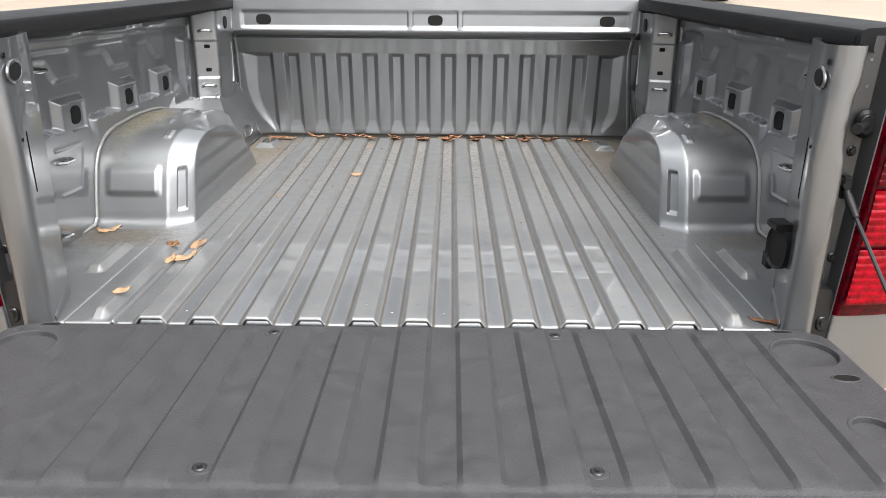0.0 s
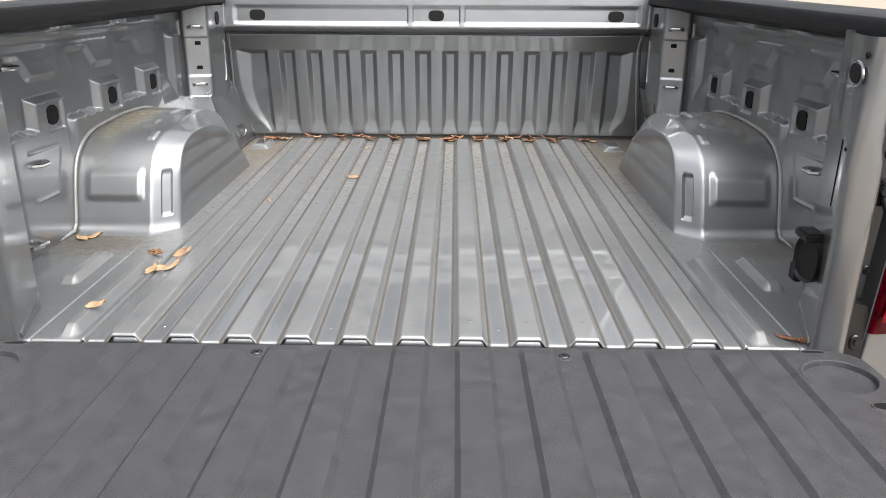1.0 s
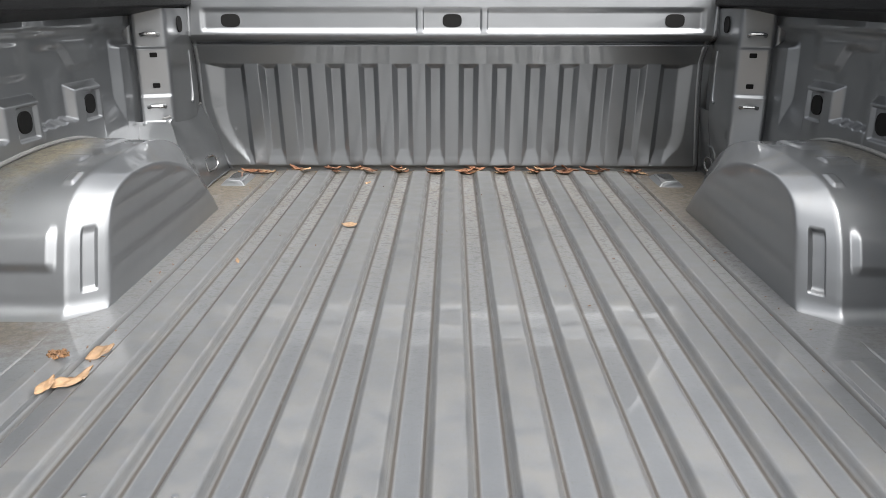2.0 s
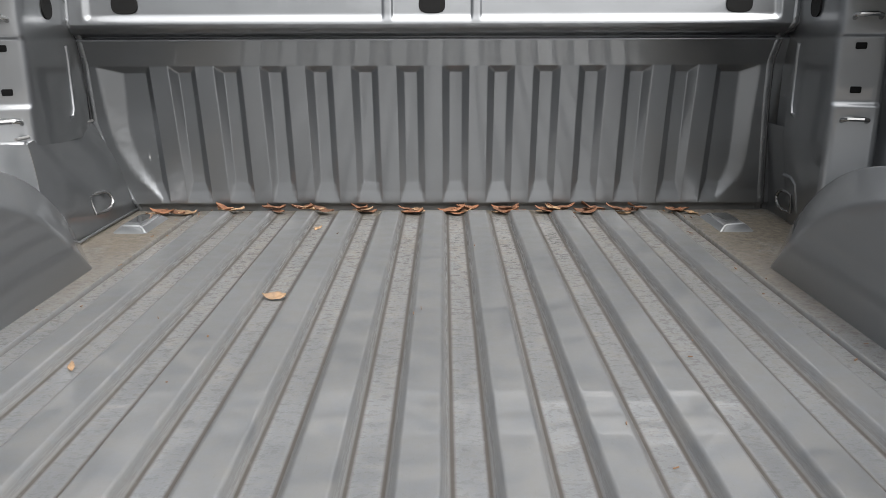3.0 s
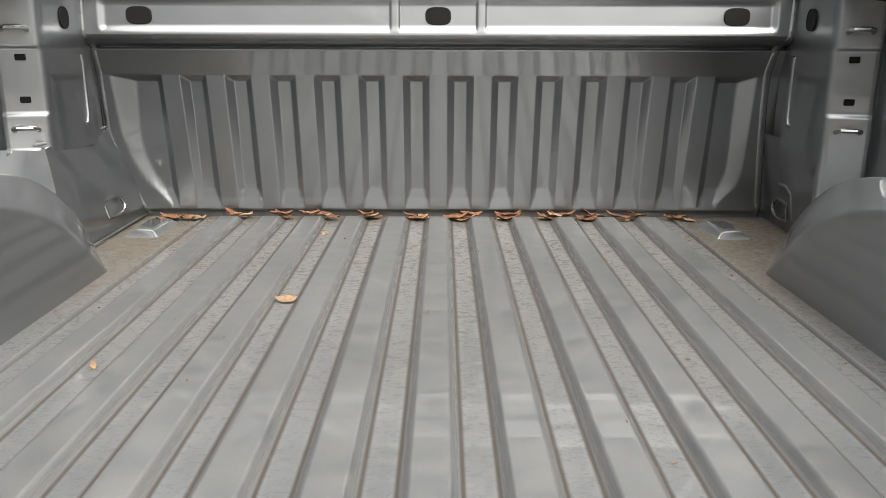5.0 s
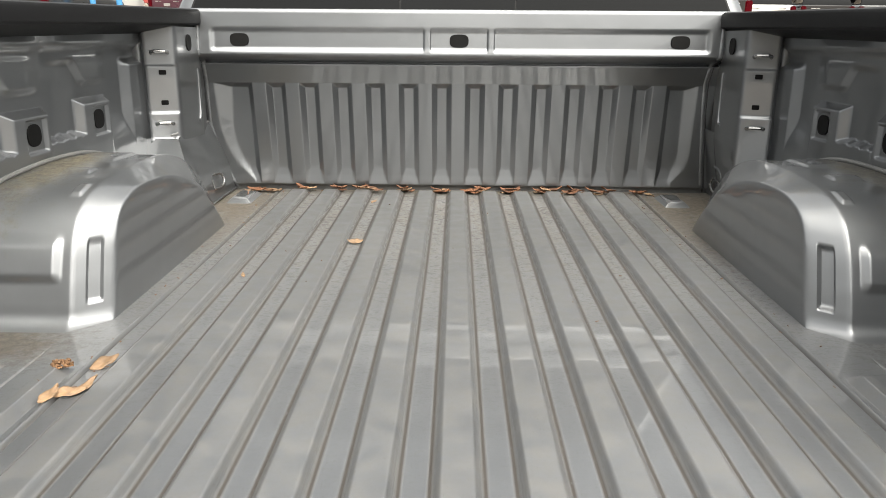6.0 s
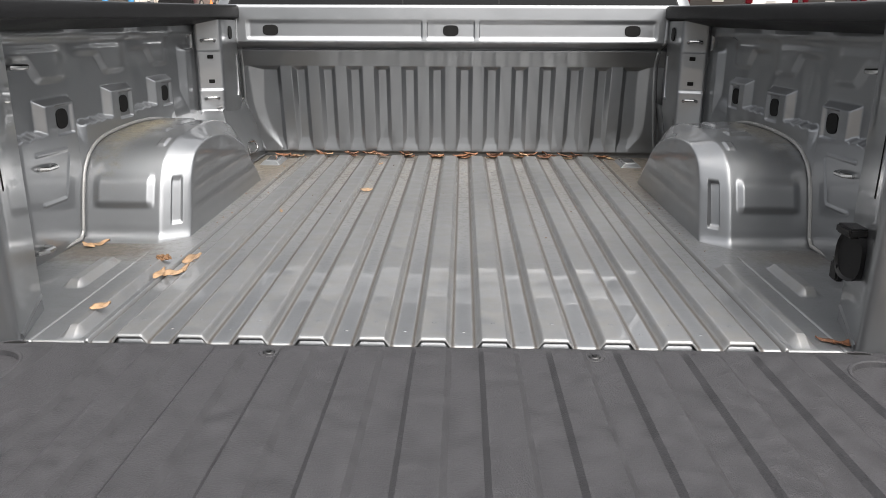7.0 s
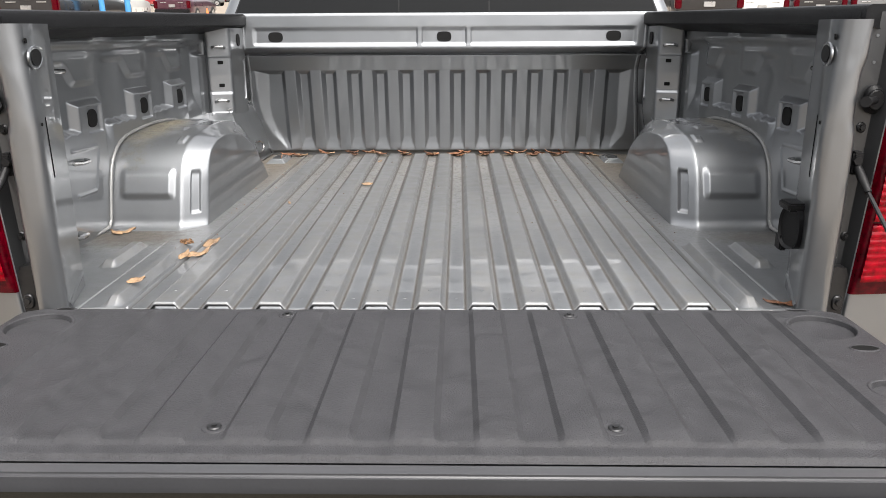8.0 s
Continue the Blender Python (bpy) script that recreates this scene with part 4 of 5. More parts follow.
    oval(bm, (side * 0.692, -0.004, 1.214), (1, 0, 0), (0, 0, 1), 0.0125, 0.016, 0.006, 20, 2.0, 0.002)
    tube(bm, [(side * 0.690, -0.008, 1.214), (side * 0.660, -0.044, 1.215)], [0.0062, 0.0056], 14)
    tube(bm, [(side * 0.661, -0.043, 1.215), (side * 0.655, -0.050, 1.2155)], 0.0080, 14)
    part("striker_pin", bm, black_plastic, ob, "black latch striker pin")
    for z in (1.170, 0.992):
        bm = bmesh.new()
        oval(bm, (side * 0.685, 0.012, z), (1, 0, 0), (0, 0, 1), 0.0075, 0.0085, 0.004, 16, rim=0.002)
        oval(bm, (side * 0.685, 0.008, z), (1, 0, 0), (0, 0, 1), 0.0045, 0.0045, 0.004, 6)
        part("bolt", bm, dark_steel, ob)
    for z in (1.31, 1.27, 1.06, 1.03, 0.955):
        bm = bmesh.new()
        oval(bm, (side * (0.674 if z < 1 else 0.690), 0.0125, z), (1, 0, 0), (0, 0, 1), 0.0025, 0.0025, 0.002, 8)
        part("rivet", bm, paint, ob)
    # tailgate cable with its boot
    bm = bmesh.new()
    box(bm, (side * 0.676 - 0.008, -0.014, 1.098), (side * 0.676 + 0.008, 0.010, 1.135), 0.003)
    oval(bm, (side * 0.672, -0.014, 1.122), (1, 0, 0), (0, 0, 1), 0.007, 0.007, 0.008, 6)
    tube(bm, [(side * 0.675, -0.016, 1.112), (side * 0.677, -0.030, 1.096), (side * 0.679, -0.050, 1.078)], [0.006, 0.0075, 0.0055], 10)
    cable = part("tailgate_cable", bm, black_plastic, truck, "black steel cable with a rubber boot holding the tailgate")
    bm = bmesh.new()
    tube(bm, [(side * 0.679, -0.046, 1.081), (side * 0.678, -0.20, 0.985), (side * 0.668, -0.40, 0.872)], 0.0032, 8)
    part("wire", bm, dark_steel, cable)
    return ob


rear_posts = [rear_post(s) for s in (-1, 1)]
bm = bmesh.new()
oval(bm, (0.626, 0.040, 1.000), (-0.26, 1, 0), (0, 0, 1), 0.026, 0.036, -0.022, 24, 2.6, 0.004)
box(bm, (0.592, 0.020, 1.030), (0.622, 0.064, 1.044), 0.003)
box(bm, (0.597, 0.050, 0.955), (0.611, 0.074, 0.985), 0.003)
part("socket_cover", bm, black_plastic, rear_posts[1], "black hinged cover of a trailer socket")


# ---- lamps and outer body ----
def outer_plan(z):
    tuck = 0.05 * float(1 - step(0.755, 0.82, z)) ** 2 + 0.05 * float(step(1.1, 1.36, z))
    edge = 0.703 + 0.075 * (z - 1.15)
    pts = [(edge, -0.018), (edge + 0.014, -0.024), (0.79, -0.010), (0.852, 0.035), (0.893 - tuck, 0.11), (0.915 - tuck, 0.28), (0.925 - tuck, 0.7), (0.925 - tuck, 1.2), (0.920 - tuck, 1.66)]
    return spline(pts, 60)


def outer_side(side):
    zz = np.linspace(0.755, 1.350, 30)
    plans = [outer_plan(z) for z in zz]
    bm = bmesh.new()
    merge(bm, sheet(side * np.array([p[:, 0] for p in plans]), np.array([p[:, 1] for p in plans]), np.array([np.full(60, z) for z in zz])))
    ob = part("outer_side", bm, paint, truck, "silver outer side of the bed")
    zz = np.linspace(0.904, 1.325, 26)
    bm = bmesh.new()
    X, Y, Z = [], [], []
    for z in zz:
        p = outer_plan(z)[:22]
        edge = math.sin(math.pi * (z - 0.904) / 0.421)
        X.append(p[:, 0])
        Y.append(p[:, 1] - 0.004 - 0.012 * np.sin(np.linspace(0.0, 1, 22) * math.pi) * edge ** 0.3)
        Z.append(np.full(22, z))
    merge(bm, sheet(side * np.array(X), np.array(Y), np.array(Z)))
    lamp = part("tail_lamp", bm, red_lens, truck, "tall deep-red tail lamp with brighter ribbed sections")
    for z0, z1, m in ((1.030, 1.120, clear_lens), (0.93, 1.024, clear_lens), (1.126, 1.31, red_lens)):
        bm = bmesh.new()
        X, Y, Z = [], [], []
        for z in np.linspace(z0, z1, 1 + 6 * round((z1 - z0) / 0.012)):
            p = outer_plan(z)[5:21]
            X.append(p[:, 0])
            Y.append(p[:, 1] - 0.0195 - 0.002 * math.sin(math.pi * (z - z0) / (z1 - z0)) - 0.0016 * abs(math.sin(math.pi * (z - z0) / 0.012)))
            Z.append(np.full(16, z))
        merge(bm, sheet(side * np.array(X), np.array(Y), np.array(Z)))
        part("lens_section", bm, m, lamp)
    return ob


for side in (-1, 1):
    outer_side(side)

# bumper below the tailgate
bm = bmesh.new()
box(bm, (-0.86, -0.11, 0.50), (0.86, 0.02, 0.70), 0.03, None, 3)
part("rear_bumper", bm, black_plastic, truck, "black rear bumper under the lowered tailgate")

# ---- tailgate ----
GATE_PITCH = 0.0940
# each rib falls into a narrow crease on one side and runs out plainly on the other
STEEP = np.array([-0.0352, -0.0340, -0.0328, -0.0292, -0.0282, -0.0276, -0.0272, -0.0250, -0.0225, -0.0212, -0.0200])
GENTLE = np.array([0.0195, 0.0208, 0.0222, 0.0250, 0.0272, 0.0285, 0.0300])
tx = np.unique(np.concatenate([np.arange(-0.664, 0.6641, 0.008)] + [k * GATE_PITCH + edge for k in range(-6, 7) for edge in (STEEP, GENTLE)] + [q * np.arange(0.544, 0.6645, 0.0012) for q in (-1, 1)]).round(5))
ty = np.unique(np.concatenate([np.arange(-0.498, -0.018, 0.006), np.arange(-0.498, -0.435, 0.0025), np.arange(-0.075, -0.05, 0.003), np.arange(-0.187, -0.075, 0.0012), np.arange(-0.376, -0.314, 0.0015), np.arange(-0.06, -0.0115, 0.003)]).round(4))
TX, TY = np.meshgrid(tx, ty)


def gate_height(x, y):
    z = F - 0.001 - 0.020 * y
    ribs = np.zeros_like(x)
    for k in range(-6, 7):
        d = x - k * GATE_PITCH
        ribs = np.maximum(ribs, ramp01(-0.0282, -0.0212, d) * (1 - ramp01(0.0208, 0.0285, d)))
        ribs = ribs - 1.9 * inside(d, -0.0328, -0.0292, 0.0012)
    # the flat ends with the cup recesses stand at the ribs' level
    ribs = np.maximum(ribs, 1.0 * (np.abs(x) > 0.556))
    z = z + 0.0062 * ribs * inside(y, -0.445, -0.072, 0.040)
    ax = np.abs(x)
    z = z - 0.0035 * (1 - step(-0.474, -0.466, y)) - 0.006 * (1 - step(-0.498, -0.490, y))
    return z - 0.0125 * step(-0.040, -0.012, y) - 0.006 * step(0.655, 0.664, ax)


tailgate = bmesh.new()
box(tailgate, (-0.660, -0.510, F - 0.062), (0.660, -0.012, F - 0.022), 0.012, None, 3)
tailgate = part("tailgate", tailgate, paint, truck, "lowered silver tailgate with a dark grey ribbed liner")
bm = bmesh.new()
gate_z = gate_height(TX, TY)
gate_x = TX * (1 - 0.045 * step(-0.09, -0.014, TY) * step(0.60, 0.66, np.abs(TX)))
merge(bm, sheet(gate_x, TY, gate_z))
CUPS = [(q * x, y, r) for q in (-1, 1) for x, y, r in ((0.598, -0.130, 0.0475), (0.590, -0.345, 0.0262))]
holes = [f for f in bm.faces if any(math.hypot(f.calc_center_median().x - x, f.calc_center_median().y - y) < r + 0.001 for x, y, r in CUPS)]
bmesh.ops.delete(bm, geom=holes, context="FACES")
part("liner", bm, liner, tailgate, "dark grey grained plastic tailgate liner with ribs and cup recesses")
for x, y, r in CUPS:
    # a round dished recess with a sharp shoulder
    level = F + 0.0052 - 0.020 * y
    profile = [(0.001, -0.0085), (r - 0.006, -0.0085), (r - 0.002, -0.0075), (r - 0.0006, -0.0005), (r + 0.0008, 0.0007), (r + 0.0035, 0.0007), (r + 0.0055, -0.0010)]
    a = np.linspace(0, math.tau, 57)[:-1]
    bm = bmesh.new()
    merge(bm, sheet(np.array([x + p * np.cos(a) for p, _ in profile]), np.array([y + p * np.sin(a) for p, _ in profile]), np.array([np.full(56, level + h) for _, h in profile]), True))
    part("cup_recess", bm, liner, tailgate)
bm = bmesh.new()
box(bm, (-0.664, -0.498, F - 0.04), (0.664, -0.014, F - 0.017), 0.002)
part("liner_edge", bm, liner, tailgate)
bm = bmesh.new()
box(bm, (-0.664, -0.5235, F - 0.040), (0.664, -0.4990, F + 0.0005), 0.004, None, 3)
part("end_strip", bm, grey_trim, tailgate, "smooth grey strip along the tailgate's upper edge")
bm = bmesh.new()
box(bm, (-0.662, -0.600, F - 0.075), (0.662, -0.5245, F - 0.014), 0.010, None, 3)
part("end_trim", bm, end_plastic, tailgate, "dark brown-black trim at the tailgate's end")
for x, y in ((-0.227, -0.065), (0.226, -0.066), (-0.230, -0.439), (0.227, -0.438)):
    z = float(F - 0.001 - 0.020 * y)
    bm = bmesh.new()
    oval(bm, (x, y, z - 0.001), (1, 0, 0), (0, 1, 0), 0.0145, 0.0145, 0.0022, 24, rim=0.001)
    part("screw_seat", bm, liner, tailgate)
    bm = bmesh.new()
    oval(bm, (x, y, z), (1, 0, 0), (0, 1, 0), 0.0085, 0.0085, 0.0032, 18, rim=0.0015)
    oval(bm, (x, y, z + 0.003), (1, 0, 0), (0, 1, 0), 0.0035, 0.0035, 0.002, 6)
    part("screw", bm, dark_steel, tailgate, "recessed dark steel screw")
for s in (-1, 1):
    for x, y, a, b in ((0.597, -0.046, 0.017, 0.0055), (0.620, -0.212, 0.019, 0.010)):
        z = float(gate_height(np.array([0.62]), np.array([y]))[0])
        bm = bmesh.new()
        oval(bm, (s * x, y, z - 0.001), (1, 0, 0), (0, 1, 0), a, b, 0.0016, 20, 2.4)
        part("drain_slot", bm, dark_hole, tailgate, "dark oval opening in the liner")
        bm = bmesh.new()
        tube(bm, [(s * x + (a + 0.001) * math.cos(q), y + (b + 0.001) * math.sin(q), z) for q in np.linspace(0, math.tau, 21)[:-1]], 0.0016, 6, True)
        part("slot_rim", bm, liner, tailgate)

# ---- cab ----
def cab_half(z):
    return float(np.interp(z, [0.55, 1.35, 1.45, 1.80, 1.86, 1.885], [0.91, 0.845, 0.80, 0.69, 0.62, 0.40]))


def cab_back(z):
    return float(np.interp(z, [0.55, 1.35, 1.80, 1.86, 1.885], [1.70, 1.70, 1.80, 1.86, 2.0]))


def cab_front(z):
    return float(np.interp(z, [0.55, 1.30, 1.36, 1.80, 1.86, 1.885], [4.60, 4.60, 3.75, 3.05, 2.95, 2.7]))


levels = np.concatenate([np.linspace(0.50, 1.30, 6), np.linspace(1.36, 1.80, 8), [1.86, 1.885]])
X, Y, Z = [], [], []
for z in levels:
    h, b, f = cab_half(z), cab_back(z), cab_front(z)
    r = 0.06
    loop = []
    for cx, cy, a0 in ((h - r, b + r, -90), (h - r, f - r, 0), (-h + r, f - r, 90), (-h + r, b + r, 180)):
        loop += [(cx + r * math.cos(radians(a0 + a)), cy + r * math.sin(radians(a0 + a))) for a in (0, 22.5, 45, 67.5, 90)]
    loop = np.array(loop)
    X.append(loop[:, 0]); Y.append(loop[:, 1]); Z.append(np.full(len(loop), z))
bm = bmesh.new()
merge(bm, sheet(np.array(X), np.array(Y), np.array(Z), True))
bm.faces.new([bm.verts.new((x, y, levels[-1])) for x, y in zip(X[-1], Y[-1])])
cab = part("cab", bm, paint, truck, "silver cab with a dark three-part rear window")
for x0, x1, xt0, xt1 in ((-0.765, -0.172, -0.62, -0.172), (-0.166, 0.158, -0.166, 0.158), (0.164, 0.765, 0.164, 0.62)):
    bm = bmesh.new()
    zl, zh = 1.392, 1.79
    prism(bm, [(x0, cab_back(zl) - 0.006, zl), (x1, cab_back(zl) - 0.006, zl), (xt1, cab_back(zh) - 0.006, zh), (xt0, cab_back(zh) - 0.006, zh)], (0, 0.004, 0))
    part("window_pane", bm, glass, cab, "dark tinted rear window pane", smooth=False)
bm = bmesh.new()
zl, zh = 1.384, 1.80
prism(bm, [(-0.775, cab_back(zl) - 0.003, zl), (0.775, cab_back(zl) - 0.003, zl), (0.608, cab_back(zh) - 0.003, zh), (-0.608, cab_back(zh) - 0.003, zh)], (0, 0.01, 0))
part("window_surround", bm, black_plastic, cab, "", smooth=False)

# wheels
def wheel(x, y, parent):
    bm = bmesh.new()
    zc = 0.37 + math.tan(radians(2.2)) * (y - 0.8)
    profile = [(-0.10, 0.27), (-0.115, 0.31), (-0.105, 0.355), (-0.06, 0.37), (0.06, 0.37), (0.105, 0.355), (0.115, 0.31), (0.10, 0.27)]
    ang = np.linspace(0, math.tau, 41)[:-1]
    A = np.array([[r for _, r in profile]]).T
    W = np.array([[w for w, _ in profile]]).T
    merge(bm, sheet(x + W + 0 * ang[None], y + A * np.cos(ang)[None], zc + A * np.sin(ang)[None], True))
    w = part("wheel", bm, tyre_rubber, parent, "black tyre on a grey rim")
    bm = bmesh.new()
    tube(bm, [(x - 0.08, y, zc), (x + 0.08, y, zc)], 0.275, 32)
    for k in range(5):
        a = k * math.tau / 5
        box(bm, (x - 0.095, y - 0.03, zc), (x + 0.095, y + 0.03, zc + 0.25), 0.01, Matrix.Translation((0, y, zc)) @ Matrix.Rotation(a, 4, "X") @ Matrix.Translation((0, -y, -zc)))
    part("rim", bm, dark_steel, w)


for x in (-0.79, 0.79):
    wheel(x, 0.88, truck)
    wheel(x, 4.05, truck)

for ob in truck.children:
    if ob.name.split(".")[0] in ("front_panel", "top_rail", "front_post", "bed_side", "rail_cap", "rail_underside", "cab"):
        ob.matrix_local = Matrix.Translation((0, 0, 0.9)) @ BODY @ Matrix.Translation((0, 0, -0.9))

# ---- fallen leaves ----
def leaf_mesh(seed, length, width, curl, mat):
    """A dry leaf: pointed oval blade with a midrib fold, curled and a little thick."""
    rng = random.Random(seed)
    n, m = 11, 7
    t, u = np.meshgrid(np.linspace(0, 1, n), np.linspace(-1, 1, m), indexing="ij")
    half = width * 0.5 * np.sin(math.pi * np.clip(t, 0.015, 0.985)) ** 0.8 * (1.15 - 0.5 * t) * (1 + 0.10 * np.sin(t * 17 + seed) * np.sign(u))
    bend = rng.uniform(-0.25, 0.25) * length
    x = half * u + bend * (t - 0.5) ** 2
    y = (t - 0.5) * length
    z = curl * length * (2 * t - 1) ** 2 * rng.uniform(0.5, 1.2) + abs(curl) * 1.4 * width * np.abs(u) ** 1.5 * rng.uniform(0.2, 1.0) * np.sign(curl)
    z = z + 0.0018 * np.sin(9 * t + 3 * u + rng.uniform(0, 6)) + 0.0009 * np.cos(u * 7 + seed)
    top = np.stack([x, y, z - z.min() + 0.0006], -1).reshape(-1, 3)
    verts = np.vstack([top, top - (0, 0, 0.0006)])
    faces = []
    for i in range(n - 1):
        for j in range(m - 1):
            a = i * m + j
            faces.append((a, a + m, a + m + 1, a + 1))
            faces.append(tuple(q + n * m for q in (a, a + 1, a + m + 1, a + m)))
    rim = [j for j in range(m)] + [i * m + m - 1 for i in range(1, n)] + [(n - 1) * m + j for j in range(m - 2, -1, -1)] + [i * m for i in range(n - 2, 0, -1)]
    for p, q in zip(rim, rim[1:] + rim[:1]):
        faces.append((p, q, q + n * m, p + n * m))
    me = bpy.data.meshes.new("leaf")
    me.from_pydata(verts.tolist(), [], faces)
    me.shade_smooth()
    me.materials.append(mat)
    return me


TAN = [leaf_mesh(k, 0.043 + 0.003 * k, 0.021 + 0.003 * (k % 3), 0.02 + 0.02 * (k % 4), leaf_tan) for k in range(5)]
BROWN = [leaf_mesh(20 + k, 0.048 + 0.003 * k, 0.020 + 0.002 * (k % 3), 0.06 + 0.04 * (k % 3), leaf_brown) for k in range(5)]


def leaf(x, y, turn, mesh, scale=1.0, tilt=(0, 0), lift=0.0, label="dry curled tan leaf lying on the bed floor", group="loose leaves on the bed floor"):
    z = float(max(floor_height(np.array([x + dx]), np.array([min(max(y + dy, 0.0), 1.65)]))[0] for dx in (-0.008, 0, 0.008) for dy in (-0.008, 0, 0.008)))
    ob = new("leaf", mesh)
    ob.matrix_world = RAKE @ pose(x, y, z + lift + 0.010 * math.sin(radians(abs(tilt[0]))), tilt[0], tilt[1], 0) @ pose(0, 0, 0, 0, 0, turn) @ Matrix.Diagonal((scale, scale, scale, 1))
    return tagged(ob, label, "leaf", group)


for x, y, turn, k, scale in ((-0.741, 0.478, 70, 0, 0.8), (-0.722, 0.490, 115, 3, 0.85), (-0.535, 0.090, -60, 1, 0.72), (-0.492, 0.390, -52, 2, 0.85),
                             (-0.500, 0.300, -70, 4, 0.85), (-0.486, 0.318, -35, 3, 0.8), (-0.515, 0.285, -20, 1, 0.75), (-0.407, 0.793, 20, 0, 0.42),
                             (-0.224, 1.030, 85, 2, 0.72), (-0.226, 1.440, -35, 0, 0.5), (-0.572, 1.440, -30, 1, 0.42)):
    leaf(x, y, turn, TAN[k], scale, (14 + 5 * (k % 3), 6 - 4 * (k % 4)))
for x, y, turn, k, scale in ((0.612, 0.020, 100, 1, 0.9), (0.590, 0.026, 60, 3, 0.7), (-0.566, 1.452, -20, 2, 0.4)):
    leaf(x, y, turn, BROWN[k], scale, label="dry reddish-brown leaf lying by the rear post")
rng = random.Random(7)
for x, count, tan in ((-0.585, 3, 2), (-0.535, 3, 2), (-0.440, 3, 1), (-0.425, 1, 1), (-0.334, 2, 0), (-0.268, 3, 1), (-0.243, 2, 1), (-0.160, 2, 0), (-0.140, 2, 1), (-0.045, 4, 2),
                      (0.046, 4, 1), (0.060, 2, 0), (0.140, 3, 1), (0.165, 2, 0), (0.235, 3, 1), (0.262, 3, 1), (0.332, 4, 1), (0.405, 3, 1), (0.430, 2, 0), (0.515, 3, 0), (0.535, 1, 1)):
    for k in range(count):
        brown = k >= tan
        leaf(x + rng.uniform(-0.014, 0.014), 1.576 + rng.uniform(-0.014, 0.012), 90 + rng.uniform(-35, 35), rng.choice(BROWN if brown else TAN), rng.uniform(0.65, 1.05),
             (rng.uniform(-4, 12), rng.uniform(-14, 14)), 0.0005 + 0.0018 * k, "dry brown leaf caught along the bed's front wall" if brown else "dry tan leaf caught along the bed's front wall",
             "leaves along the front wall")

# a withered seed cluster and fine litter
bm = bmesh.new()
rng = random.Random(3)
for k in range(70):
    a, h = rng.uniform(0, math.tau), rng.uniform(-0.2, 1)
    p = Vector((math.cos(a) * 0.017 * math.sqrt(1 - h * h), math.sin(a) * 0.012 * math.sqrt(1 - h * h), 0.006 + 0.007 * h)) * rng.uniform(0.5, 1.0)
    p.z = max(p.z, 0.0015)
    tube(bm, [p * 0.6, p + Vector((rng.gauss(0, 0.0015), rng.gauss(0, 0.0015), rng.gauss(0, 0.001)))], [0.0008, rng.uniform(0.0012, 0.0022)], 5)
cluster = part("seed_cluster", bm, debris, None, "withered brown seed cluster lying on the bed floor")
cluster.matrix_world = RAKE @ pose(-0.537, 0.362, float(floor_height(np.array([-0.537]), np.array([0.362]))[0]))
tagged(cluster, category="plant litter")
bm = bmesh.new()
for k in range(122):
    if k < 60:
        x, y = rng.uniform(-0.62, 0.62), 1.63 - abs(rng.gauss(0, 0.05))
    elif k < 110:
        x, y = rng.choice((-1, 1)) * rng.uniform(0.49, 0.545), rng.uniform(0.3, 1.6)
    else:
        x, y = rng.uniform(-0.45, 0.45), rng.uniform(0.2, 1.5)
    z = float(floor_height(np.array([x]), np.array([min(y, 1.65)]))[0]) + 0.001
    a, q = rng.uniform(0, 6.3), rng.uniform(0.0015, 0.007)
    tube(bm, [(x, y, z), (x + q * math.cos(a), y + q * math.sin(a), z + rng.uniform(0, 0.002))], rng.uniform(0.0004, 0.0011), 4)
litter = part("leaf_litter", bm, debris, None, "fine brown crumbs of leaves and stalks on the bed floor")
litter.matrix_world = RAKE
tagged(litter, category="plant litter", kind="stuff")


# ---- parked vehicles in the distance ----
def car_paint(name, colour):
    return material(name, colour, 0.3, 0.3, 1.0, 0.05, 2.0)


CAR_PAINTS = {"black": car_paint("black_car_paint", (0.012, 0.012, 0.014)), "white": car_paint("white_car_paint", (0.75, 0.75, 0.73)),
              "red": car_paint("red_car_paint", (0.42, 0.02, 0.025)), "grey": car_paint("grey_car_paint", (0.16, 0.165, 0.17)),
              "plum": car_paint("plum_car_paint", (0.06, 0.015, 0.03)), "green": car_paint("green_car_paint", (0.12, 0.30, 0.04))}
bar_silver = material("silver_trim", (0.6, 0.6, 0.6), 0.3, 1.0)


def loft(bm, rings):
    """A skin through equal rings of points, closed at both ends."""
    made = [[bm.verts.new(p) for p in ring] for ring in rings]
    for a, b in zip(made, made[1:]):
        for k in range(len(a)):
            bm.faces.new((a[k], a[(k + 1) % len(a)], b[(k + 1) % len(a)], b[k]))
    bm.faces.new(made[0])
    bm.faces.new(made[-1])


def ring(half, y, z0, z1, r):
    out = []
    for cx, cz, a0 in ((half - r, z0 + r, -90), (half - r, z1 - r, 0), (-half + r, z1 - r, 90), (-half + r, z0 + r, 180)):
        out += [(cx + r * math.cos(radians(a0 + a)), y, cz + r * math.sin(radians(a0 + a))) for a in (0, 30, 60, 90)]
    return out


